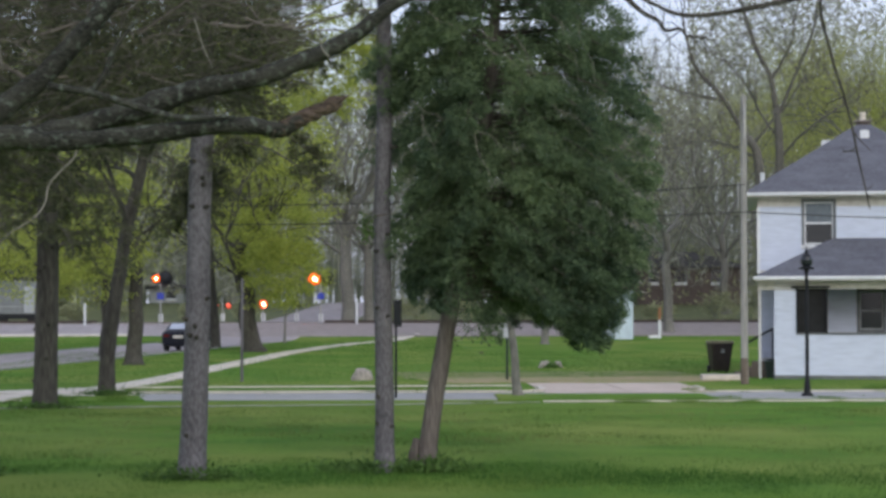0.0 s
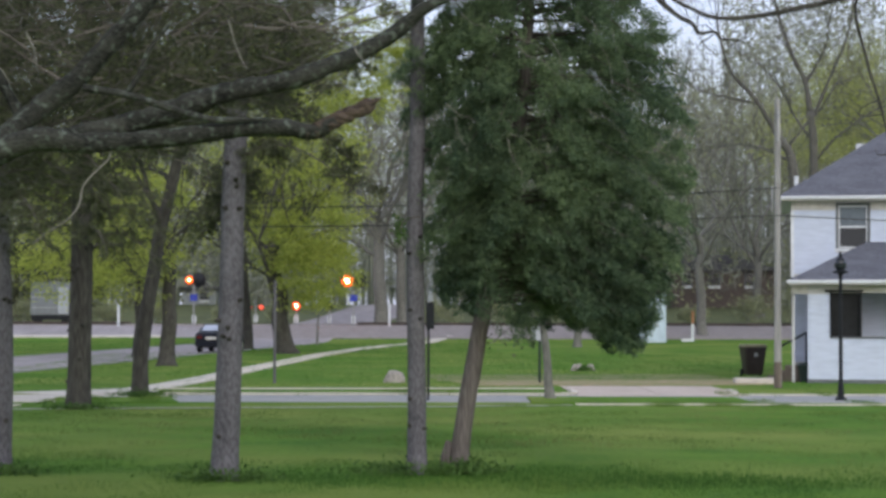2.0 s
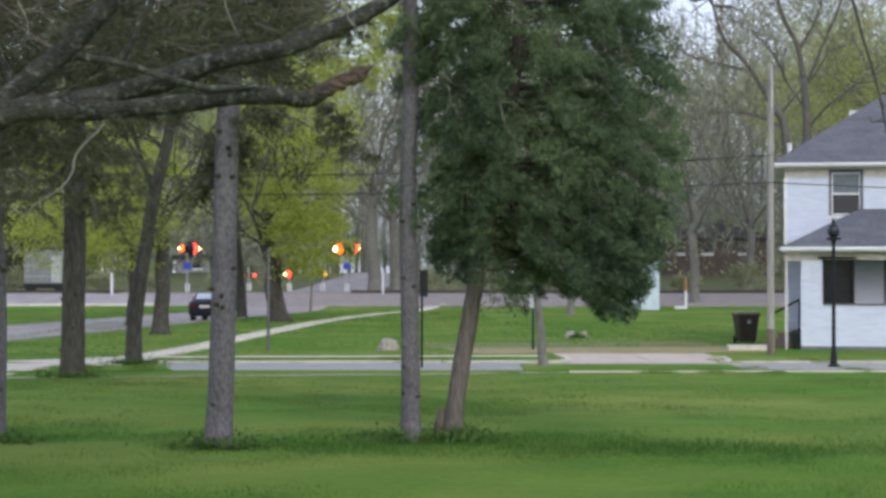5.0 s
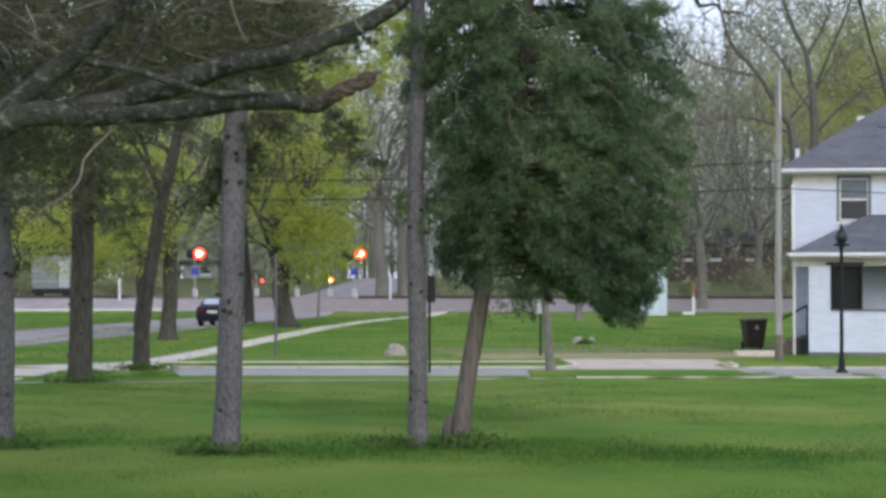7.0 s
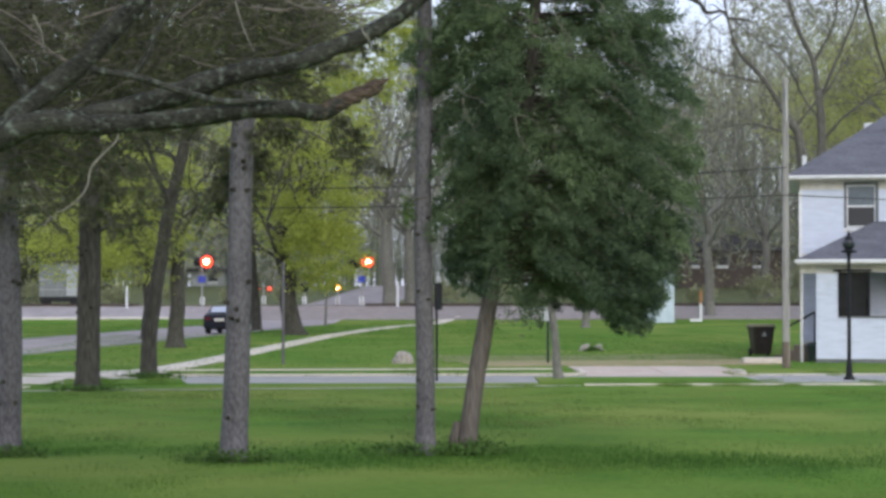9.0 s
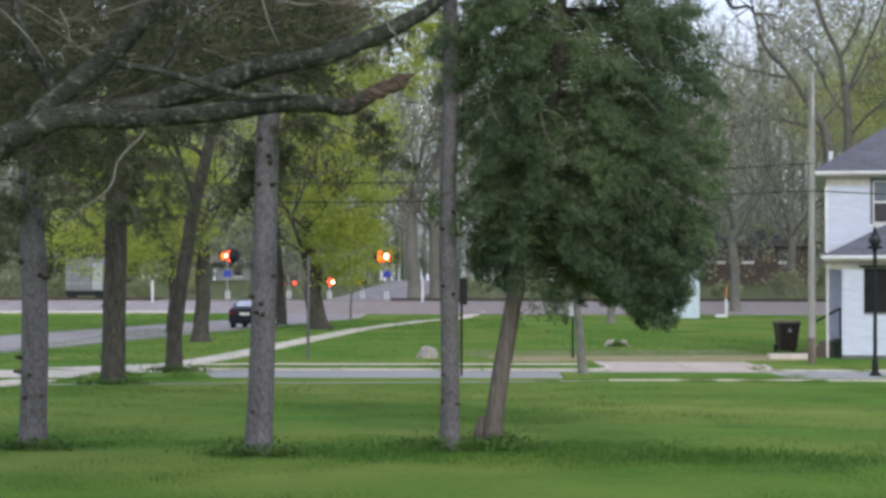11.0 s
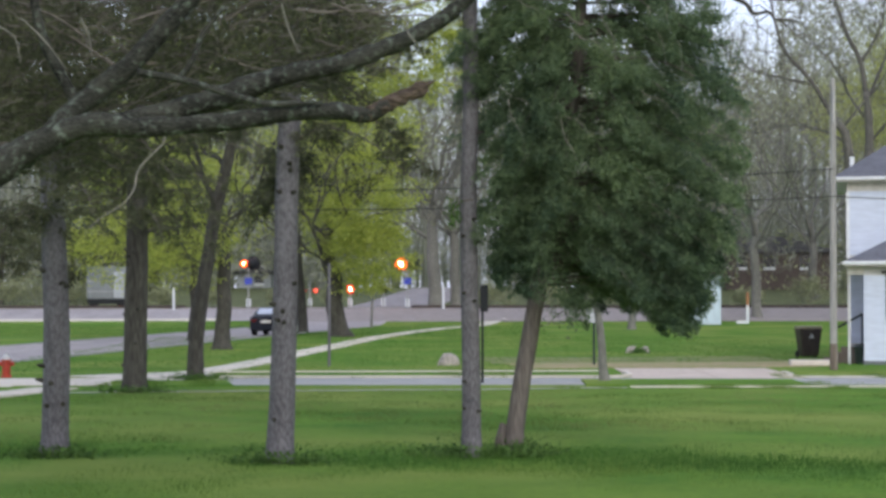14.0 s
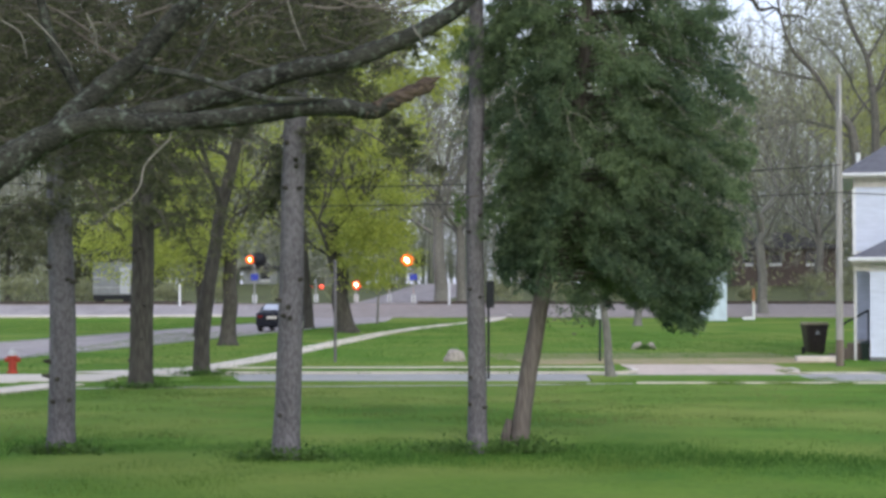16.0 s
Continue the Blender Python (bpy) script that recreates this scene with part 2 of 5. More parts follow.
def lathe(bm, profile, n=14, at=(0, 0, 0)):
    """A turned body from (radius, height) pairs."""
    rings = []
    for r, z in profile:
        rings.append([bm.verts.new((at[0] + r * math.cos(2 * math.pi * k / n), at[1] + r * math.sin(2 * math.pi * k / n), at[2] + z)) for k in range(n)])
    for a, b in zip(rings, rings[1:]):
        for k in range(n):
            bm.faces.new((a[k], a[(k + 1) % n], b[(k + 1) % n], b[k]))
    bm.faces.new(rings[0][::-1])
    bm.faces.new(rings[-1])
    return bm


def turned(profile, n=14, at=(0, 0, 0)):
    return lathe(bmesh.new(), profile, n, at)


def tube(V, F, pts, radii, n=6, rough=0.0, rng=None):
    """Adds a tapered tube along pts to the lists V and F."""
    pts = [np.asarray(p, float) for p in pts]
    base = len(V)
    for i, (p, r) in enumerate(zip(pts, radii)):
        d = pts[min(i + 1, len(pts) - 1)] - pts[max(i - 1, 0)]
        d /= np.linalg.norm(d) + 1e-9
        a = np.cross(d, (0.0, 1.0, 0.0) if abs(d[1]) < 0.8 else (1.0, 0.0, 0.0))
        a /= np.linalg.norm(a)
        b = np.cross(d, a)
        for k in range(n):
            w = 2 * math.pi * k / n
            q = r * (1 + (rough * rng.uniform(-1, 1) if rng else 0))
            V.append(p + q * (math.cos(w) * a + math.sin(w) * b))
    for i in range(len(pts) - 1):
        for k in range(n):
            a0, a1 = base + i * n + k, base + i * n + (k + 1) % n
            F.append((a0, a1, a1 + n, a0 + n))
    F.append(tuple(base + k for k in range(n))[::-1])
    F.append(tuple(base + (len(pts) - 1) * n + k for k in range(n)))


def curve_points(pts, steps=4):
    """A smooth line (Catmull-Rom) through pts."""
    p = [np.asarray(q, float) for q in pts]
    p = [2 * p[0] - p[1], *p, 2 * p[-1] - p[-2]]
    out = []
    for i in range(1, len(p) - 2):
        for k in range(steps):
            t = k / steps
            out.append(0.5 * (2 * p[i] + (p[i + 1] - p[i - 1]) * t + (2 * p[i - 1] - 5 * p[i] + 4 * p[i + 1] - p[i + 2]) * t * t
                              + (3 * p[i] - p[i - 1] - 3 * p[i + 1] + p[i + 2]) * t ** 3))
    out.append(p[-2])
    return out


def leaves(name, centres, size, mat, parent, rs, droop=0.0, long=1.0, label="", along=None):
    """Small leaf blades (pointed quads), one round each centre, pointing any way or along given lines."""
    c = np.asarray(centres, float)
    n = len(c)
    d = rs.normal(size=(n, 3)) if along is None else np.asarray(along) + rs.normal(size=(n, 3)) * 0.6
    d[:, 2] -= droop
    d /= np.linalg.norm(d, axis=1)[:, None]
    e = np.cross(d, rs.normal(size=(n, 3)))
    e /= np.linalg.norm(e, axis=1)[:, None] + 1e-9
    s = size * rs.uniform(0.55, 1.35, (n, 1))
    v = np.stack([c - d * s * long, c + e * s * 0.5, c + d * s * long, c - e * s * 0.5], 1).reshape(-1, 3)
    me = bpy.data.meshes.new(name)
    me.vertices.add(4 * n)
    me.vertices.foreach_set("co", v.ravel())
    me.loops.add(4 * n)
    me.loops.foreach_set("vertex_index", np.arange(4 * n))
    me.polygons.add(n)
    me.polygons.foreach_set("loop_start", np.arange(0, 4 * n, 4))
    me.update(calc_edges=True)
    me.materials.append(mat)
    ob = new(name, me)
    ob.parent = parent
    if label:
        ob["label"] = label
    return ob


def strip(name, line, width, mat, up, thick, label="", kind="structure", step=1.5):
    """A flat band along a line on the ground."""
    pts = [np.array(line[0], float)]
    for a, b in zip(line, line[1:]):
        a, b = np.array(a, float), np.array(b, float)
        k = max(1, int(np.linalg.norm(b - a) / step))
        pts += [a + (b - a) * i / k for i in range(1, k + 1)]
    V, F = [], []
    k = max(1, int(width / 1.5)) + 1
    for i, p in enumerate(pts):
        d = pts[min(i + 1, len(pts) - 1)] - pts[max(i - 1, 0)]
        d /= np.linalg.norm(d)
        nrm = np.array((d[1], -d[0]))
        row = [p + nrm * width * f for f in np.linspace(-0.5, 0.5, k)]
        z = [float(height(q[0], q[1])) + up for q in row]
        V.append((*row[0], z[0] - thick))
        V += [(*q, h) for q, h in zip(row, z)]
        V.append((*row[-1], z[-1] - thick))
    w = k + 2
    for i in range(len(pts) - 1):
        F += [(i * w + j, (i + 1) * w + j, (i + 1) * w + j + 1, i * w + j + 1) for j in range(w - 1)]
    F += [tuple(range(w)), tuple(range((len(pts) - 1) * w, len(pts) * w))[::-1]]
    return tagged(from_lists(name, V, F, mat), label, "", "", kind)


# ---------------------------------------------------------------- ground, roads, paths
def road_x(y):
    return -13.9 + 0.133 * (y - 62)


def build_ground():
    rs = np.random.RandomState(3)
    xs = np.concatenate([np.linspace(-900, -60, 12), np.linspace(-50, 50, 101), np.linspace(60, 900, 12)])
    ys = np.concatenate([np.linspace(-200, 0, 6), np.linspace(2, 180, 179), np.linspace(200, 1500, 20)])
    X, Y = np.meshgrid(xs, ys)
    Z = height(X, Y) + 0.0
    for i in range(len(ys)):
        for j in range(len(xs)):
            if 8 < ys[i] < 44 and abs(xs[j]) < 40:
                Z[i, j] += 0.05 * noise.noise(Vector((xs[j] * 0.25, ys[i] * 0.25, 0)))
    V = np.stack([X.ravel(), Y.ravel(), Z.ravel()], 1)
    w = len(xs)
    F = [(i * w + j, i * w + j + 1, (i + 1) * w + j + 1, (i + 1) * w + j) for i in range(len(ys) - 1) for j in range(w - 1)]
    g = from_lists("ground", V, F, GRASS, smooth=True)
    tagged(g, "mown green lawn with paler worn patches", "ground", "", "structure")

    # grass grows where nothing is paved
    def blades(name, x0, x1, y0, y1, n, tall, wide, weeds=False, mat=GRASS_BLADE, ragged=0.0, off_road=False):
        p = np.stack([rs.uniform(x0, x1, n), rs.uniform(y0, y1, n)], 1)
        p[:, 1] += rs.normal(size=n) * ragged + ragged * 1.2 * (np.sin(p[:, 0] * 0.9) + np.sin(p[:, 0] * 0.37 + 2))
        p = p[np.abs(p[:, 0]) < p[:, 1] * 0.27 + 1.0]
        paved = (p[:, 1] > 46.9) & (p[:, 1] < 51.6) | (p[:, 0] > 3.0) & (p[:, 0] < 11.2) & (p[:, 1] > 50) & (p[:, 1] < 62) | (np.abs(p[:, 1] - 54.9) < 0.6) & (p[:, 0] < 4.7)
        if off_road:
            paved = (p[:, 0] < road_x(p[:, 1]) + 0.2) & (p[:, 0] > road_x(p[:, 1]) - 7.1)
        if weeds:
            paved = np.sin(p[:, 0] * 2.3) + np.sin(p[:, 0] * 0.87 + 1) + np.sin(p[:, 0] * 5.1) + rs.normal(size=len(p)) * 0.5 < 0.25
        p = p[~paved]
        n = len(p)
        z = height(p[:, 0], p[:, 1])
        a = rs.uniform(0, 2 * np.pi, n)
        clump = np.sin(p[:, 0] * 4.1 + 1.3 * np.sin(p[:, 1] * 1.7)) + np.sin(p[:, 1] * 2.3 + 1.9 * np.sin(p[:, 0] * 1.1))
        h = tall * rs.uniform(0.5, 1.5, n) * (1 + 0.28 * clump)
        lean = rs.normal(size=(n, 2)) * 0.5 * h[:, None]
        z = z - 0.06
        b0 = np.stack([p[:, 0] + np.cos(a) * wide, p[:, 1] + np.sin(a) * wide, z], 1)
        b1 = np.stack([p[:, 0] - np.cos(a) * wide, p[:, 1] - np.sin(a) * wide, z], 1)
        t = np.stack([p[:, 0] + lean[:, 0], p[:, 1] + lean[:, 1], z + h + 0.06], 1)
        v = np.stack([b0, b1, t], 1).reshape(-1, 3)
        me = bpy.data.meshes.new(name)
        me.vertices.add(3 * n)
        me.vertices.foreach_set("co", v.ravel())
        me.loops.add(3 * n)
        me.loops.foreach_set("vertex_index", np.arange(3 * n))
        me.polygons.add(n)
        me.polygons.foreach_set("loop_start", np.arange(0, 3 * n, 3))
        me.update(calc_edges=True)
        me.materials.append(mat)
        tagged(new(name, me), "short mown grass blades of the lawn", "grass", "", "stuff")

    blades("kerb_grass", 2.5, 16, 45.3, 46.35, 11000, 0.06, 0.012, True)
    blades("gutter_grass", 3.5, 15, 46.4, 48.9, 12000, 0.05, 0.012, True)
    blades("verge_grass", -6, 4.6, 51.45, 52.6, 7000, 0.08, 0.012, True)
    blades("verge_grass", 8.7, 15, 50.9, 52.6, 8000, 0.08, 0.012, True)
    blades("verge_grass", -8.2, -5.2, 46.6, 49.8, 5000, 0.07, 0.012, True)
    blades("grass", -8, 8, 16.5, 24.6, 66000, 0.026, 0.008, ragged=0.8)
    # the shade band under the spruces and cedar, as darker blades
    blades("shaded_grass", -11, 11, 24.4, 28.2, 60000, 0.030, 0.009, mat=GRASS_SHADED, ragged=0.9)
    blades("thin_grass", -13, 13, 28.6, 44.6, 90000, 0.028, 0.012, mat=GRASS_OLIVE, ragged=0.4)
    blades("grass_verge", -14, 16, 52.5, 100, 70000, 0.05, 0.02, mat=GRASS_FRESH)
    blades("grass_verge", -34, 6, 100, 138, 50000, 0.06, 0.03, mat=GRASS_FRESH, off_road=True)


def build_roads():
    near = [(road_x(y), y) for y in (20, 60, 100, 125, 150, 200, 320, 600)]
    strip("road", [(x - 3.4, y) for x, y in near], 6.8, ASPHALT, 0.02, 0.2, "worn grey asphalt road running to a railway crossing")
    strip("kerb_road", near[:4], 0.12, STREET, 0.06, 0.25, "low concrete kerb along the road")
    strip("kerb_road_far", [(x - 6.9, y) for x, y in near[1:4]], 0.12, STREET, 0.06, 0.25, "low concrete kerb along the road")
    strip("road_side", [(-11.0, 143), (-60, 142)], 9.5, ASPHALT, 0.012, 0.2, "side road of worn grey asphalt")
    strip("street", [(-5.6, 49.33), (-3, 49.4), (60, 49.2)], 3.8, STREET, 0.012, 0.2, "narrow grey residential street across the lawn")
    strip("street_corner", [(-10.5, 49.2), (-5.55, 49.33)], 3.8, CONCRETE, 0.016, 0.2, "pale concrete corner of the street")
    strip("verge_tree", [(-8.0, 47.9), (-5.2, 48.4)], 2.9, GRASS, 0.03, 0.1, "grass tongue round the foot of a street tree")
    strip("street_mouth", [(-10.4, 49.0), (-40, 46.2)], 4.6, CONCRETE, 0.008, 0.2, "grey street mouth at the corner")
    strip("kerb_near", [(4.4, 46.2), (60, 45.8)], 0.14, CONCRETE, 0.04, 0.3, "pale concrete kerb of the street")
    strip("kerb_near_worn", [(-9.5, 43.6), (-7.2, 44.1), (1.3, 45.3), (4.3, 46.1)], 0.05, STREET, 0.022, 0.3, "sunken pale kerb almost grown over by grass")
    strip("kerb_far", [(-5.8, 51.6), (-3, 51.6), (4.6, 51.6)], 0.16, CONCRETE, 0.06, 0.3, "pale concrete kerb of the street")
    strip("kerb_far_house", [(8.9, 51.4), (60, 51.0)], 0.16, CONCRETE, 0.05, 0.3, "pale concrete kerb of the street")
    for x in (6.0, 8.22):
        strip("driveway", [(x, 50.9), (x + 0.1, 57.6)], 2.18, DRIVE, 0.02, 0.2, "pinkish worn concrete driveway apron")
    strip("gravel_patch", [(2.2, 59.8), (11.5, 61.0)], 4.2, BARE_EARTH, 0.02, 0.1, "worn gravel and earth patch in the grass")
    strip("worn_grass", [(1.4, 64.6), (11.2, 65.2)], 6.6, WORN_GRASS, 0.012, 0.1, "thin worn grass with earth showing through")
    strip("path_street", [(-6.2, 55.2), (4.6, 55.8)], 0.35, CONCRETE, 0.03, 0.2, "narrow pale concrete path along the street")
    strip("gravel_track", [(-12, 142.6), (110, 142.6)], 10.0, BALLAST, 0.05, 0.3, "pinkish gravel track beside the railway")
    strip("verge_weeds", [(3.45, 48.25), (8.7, 48.1)], 3.0, GRASS, 0.05, 0.2, "weedy grass edge over the street gutter")
    strip("kerb_return", [(4.6, 51.6), (4.9, 52.0), (5.0, 52.8), (5.0, 54.2)], 0.14, CONCRETE, 0.07, 0.2, "curved pale kerb beside the driveway", step=0.4)
    strip("kerb_return", [(8.9, 51.4), (9.15, 51.9), (9.3, 52.8), (9.35, 54.2)], 0.14, CONCRETE, 0.07, 0.2, "curved pale kerb beside the driveway", step=0.4)
    strip("ramp", [(-9.0, 51.6), (-6.6, 54.0)], 2.6, CONCRETE, 0.025, 0.2, "pale concrete kerb ramp at the corner")
    strip("kerb_island", [(-15.5, 138.6), (-60, 137.6)], 1.0, CONCRETE, 0.08, 0.2, "pale concrete edge of the grass island")
    strip("rough_ground", [(-70, 176), (120, 176)], 46, ROUGH, 0.008, 0.2, "rough olive-brown grass beyond the railway", step=2.5)
    strip("walk_slab_house", [(10.6, 60.3), (11.9, 60.2)], 0.9, CONCRETE, 0.16, 0.2, "pale concrete step slab by the house")


def build_sidewalk():
    path = curve_points([(-12.2, 30, 0), (-10.4, 39.7, 0), (-8.9, 45.6, 0), (-7.05, 53.5, 0), (-6.0, 61, 0), (-4.9, 76, 0), (-2.75, 102.7, 0), (0.4, 125, 0), (4.2, 140, 0)], 40)
    walk_way = empty("sidewalk", pose(0, 0, 0), "pale concrete sidewalk of square slabs", "sidewalk", "", "structure")
    last, made = np.array(path[0]), 0
    me = None
    for q in path:
        d = q - last
        if np.linalg.norm(d) < 1.52:
            continue
        mid, yaw = (q + last) / 2, math.degrees(math.atan2(d[1], d[0]))
        if not 46.2 < mid[1] < 51.4:
            slab = boxed(-0.75, 0.75, -0.52, 0.52, -0.12, 0.035, bevel=0.012) if me is None else None
            if slab:
                ob = part("slab", slab, CONCRETE, walk_way)
                me = ob.data
            else:
                ob = new("slab", me)
                ob.parent = walk_way
            dz = float(height(q[0], q[1]) - height(last[0], last[1]))
            ob.matrix_local = pose(mid[0], mid[1], float(height(mid[0], mid[1])), 0, -math.degrees(math.atan2(dz, 1.52)), yaw)
        last = q


build_ground()
build_roads()
build_sidewalk()


# ---------------------------------------------------------------- trees
def trunk_line(base, top, wob, rs, n=9):
    b, t = np.array(base, float), np.array(top, float)
    return [b + (t - b) * i / (n - 1) + (np.append(rs.normal(size=2) * wob, 0) if 0 < i < n - 1 else 0) for i in range(n)]


def flare(line, r0, r1):
    n = len(line)
    z0 = line[0][2]
    return [(r0 + (r1 - r0) * i / (n - 1)) * (1 + 0.1 * math.exp(-(line[i][2] - z0) / 0.25)) for i in range(n)]


def on_line(line, z):
    for a, b in zip(line, line[1:]):
        if a[2] <= z <= b[2]:
            return a + (b - a) * (z - a[2]) / (b[2] - a[2])
    return line[-1]


def tree_root(name, base, label, group=""):
    return empty(name, pose(*base), label, "tree", group)


def trunk_part(name, line, radii, mat, root, rs, n=14):
    """The trunk with its low roots flaring into the ground, in its tree's space."""
    o = np.array(root.matrix_world.translation)
    V, F = [], []
    fine_line = curve_points([line[0] - (0, 0, 0.15), line[0] + (0, 0, 0.02), line[0] + (line[1] - line[0]) * 0.2, *line[1:]], 3)
    z = [p[2] for p in line]
    rr = [float(np.interp(p[2], z, radii)) * (1 + 0.35 * math.exp(-max(p[2] - z[0], 0) / 0.12)) for p in fine_line]
    tube(V, F, [p - o for p in fine_line], rr, n, 0.035, rs)
    return from_lists(name, V, F, mat, root, smooth=True)


def spruce(base, top, r, rs, low, label, reach=2.6, bare=0.5, count=60, bark=BARK_SPRUCE):
    """An old spruce: clear stem, then many thin drooping limbs with hanging needle sprays."""
    root = tree_root("spruce_tree", base, label, "spruces on the lawn")
    line = trunk_line(base, top, 0.02, rs)
    trunk_part("trunk", line, [r, *[r * (1 - 0.06 * i) for i in range(1, len(line))]], bark, root, rs)
    o = np.array(base, float)
    for k in range(11):
        z, w = rs.uniform(0.5, low + 0.6), rs.uniform(math.pi * 1.1, math.pi * 1.9)
        d = np.array((math.cos(w), math.sin(w), 0.12))
        p = on_line(line, z) - o + d * r * 0.85
        V, F = [], []
        tube(V, F, [p, p + d * 0.05, p + d * rs.uniform(0.06, 0.12)], [r * 0.2, r * 0.16, r * 0.08], 7, 0.1, rs)
        from_lists("knot", V, F, BARK_DARK, root, "dark stub of a lost branch")
    C, A = [], []
    for k in range(count):
        V, F = [], []
        z = low + (top[2] - low) * (k / count) ** 0.9 * 0.8
        p = on_line(line, z)
        w = rs.uniform(0, 2 * np.pi)
        ln = reach * rs.uniform(0.5, 1.15)
        d = np.array((math.cos(w), math.sin(w), 0))
        pts = [p, p + d * ln * 0.35 + (0, 0, 0.10 * ln), p + d * ln * 0.7 - (0, 0, 0.03 * ln), p + d * ln - (0, 0, 0.28 * ln)]
        pts = curve_points(pts, 3)
        tube(V, F, [q - o for q in pts], [0.028 * (1 - 0.85 * i / (len(pts) - 1)) for i in range(len(pts))], 5)
        for q in range(26):
            f = rs.uniform(0.15, 1.0)
            s = pts[int(f * (len(pts) - 1))] + rs.normal(size=3) * 0.05
            e = s + d * rs.uniform(-0.1, 0.25) + np.array((-d[1], d[0], 0)) * rs.uniform(-0.55, 0.55) + (0, 0, rs.uniform(-0.38, 0.1))
            tube(V, F, [s - o, (s + e) / 2 - o + rs.normal(size=3) * 0.03, e - o], [0.007, 0.005, 0.002], 3)
            m = int(62 * (1 - bare))
            for i in range(m):
                C.append(s + (e - s) * rs.uniform(0.1, 1.05) + rs.normal(size=3) * 0.036 - o)
                A.append((e - s) / np.linalg.norm(e - s))
        from_lists("limb", V, F, TWIG, root)
    if C:
        leaves("crown", C, 0.016, SPRUCE_LEAF, root, rs, 0.1, 3.4, along=A)
    return root


def grow(V, F, tips, p, d, ln, r, depth, rs, spread=0.6, up=0.12):
    """One limb with its forks; gathers the ends."""
    pts, q, dd = [p], p, d
    for _ in range(4):
        dd = dd + rs.normal(size=3) * 0.13 + (0, 0, up * 0.3)
        dd /= np.linalg.norm(dd)
        q = q + dd * ln / 4
        pts.append(q)
    tube(V, F, pts, [r, r * 0.9, r * 0.8, r * 0.7, r * 0.58], 5 if r > 0.03 else 3)
    if depth == 0:
        tips.append((pts[-1], dd))
        tips.append((pts[2], dd))
        return
    for i in range(3 if depth > 1 else 4):
        at = pts[-1] if i < 2 else pts[rs.randint(2, 4)]
        nd = dd + rs.normal(size=3) * spread
        nd[2] += up
        nd /= np.linalg.norm(nd)
        grow(V, F, tips, at, nd, ln * rs.uniform(0.6, 0.82), r * (0.62 if i else 0.72), depth - 1, rs, spread, up)


def broadleaf(name, base, lean, r, stem, limbs, ln, depth, rs, bark, label, leaf=None, per_tip=0, leaf_size=0.1, puff=0.5, sag=0.0, group="", up=0.15, thin=False, bend=1.0, limb=0.38):
    """A leafing or bare deciduous tree."""
    root = tree_root(name, base, label, group)
    o = np.array(base, float)
    top = o + (lean[0], lean[1], stem)
    line = trunk_line(base, top, r * 0.12, rs, 7)
    for i, q in enumerate(line):
        q[:2] += np.array(lean[:2]) * ((i / 6) ** bend - i / 6)
    trunk_part("trunk", line, flare(line, r, r * 0.72), bark, root, rs)
    tips = []
    for k in range(limbs):
        V, F = [], []
        w = 2 * np.pi * k / limbs + rs.uniform(-0.4, 0.4)
        f = rs.uniform(0.6, 1.0) if k else 1.0
        d = np.array((math.cos(w), math.sin(w), rs.uniform(0.5, 1.3)))
        d /= np.linalg.norm(d)
        grow(V, F, tips, line[-1] - o if k < 2 else on_line(line, o[2] + stem * f) - o, d, ln * rs.uniform(0.8, 1.2), r * (0.34 if thin else limb), depth, rs, 0.55, up)
        from_lists("limb", V, F, bark if not thin else BARK_GREY, root)
    if leaf:
        C = []
        for p, d in tips:
            k = per_tip
            C.append(p + rs.normal(size=(k, 3)) * puff + np.outer(rs.uniform(0, 1, k), (0, 0, -sag)))
        leaves("crown", np.concatenate(C), leaf_size, leaf, root, rs, 0.3, 1.0)
    return root


def cloud_crown(root, centre, radii, clumps, per, size, mat, rs, low=0.0):
    """A crown of many small leaf clumps with an uneven outline, in its tree's space."""
    C = []
    while len(C) < clumps:
        d = rs.normal(size=3)
        d *= rs.uniform(0.25, 1.0) ** 0.5 / np.linalg.norm(d)
        p = d * radii * (1 + 0.3 * noise.noise(Vector(d * 2.3 + np.asarray(centre) * 0.1)))
        c = np.asarray(centre) + p
        if c[2] < low or noise.noise(Vector(c * 0.55)) < -0.22:
            continue
        C.append(c + rs.normal(size=(per, 3)) * (0.34, 0.34, 0.17) * (radii[0] / 3.0))
    leaves("crown", np.concatenate(C), size, mat, root, rs, 0.2)


def sucker_clump(base, wide, rs, label):
    n = 800
    C = np.stack([rs.normal(0, wide * 1.15, n), rs.normal(0, wide * 0.6, n), np.abs(rs.normal(0, 0.07, n)) + 0.02], 1)
    root = empty("ground_plants", pose(*base), label, "plants")
    leaves("foliage", C, 0.035, SHRUB_LEAF, root, rs)


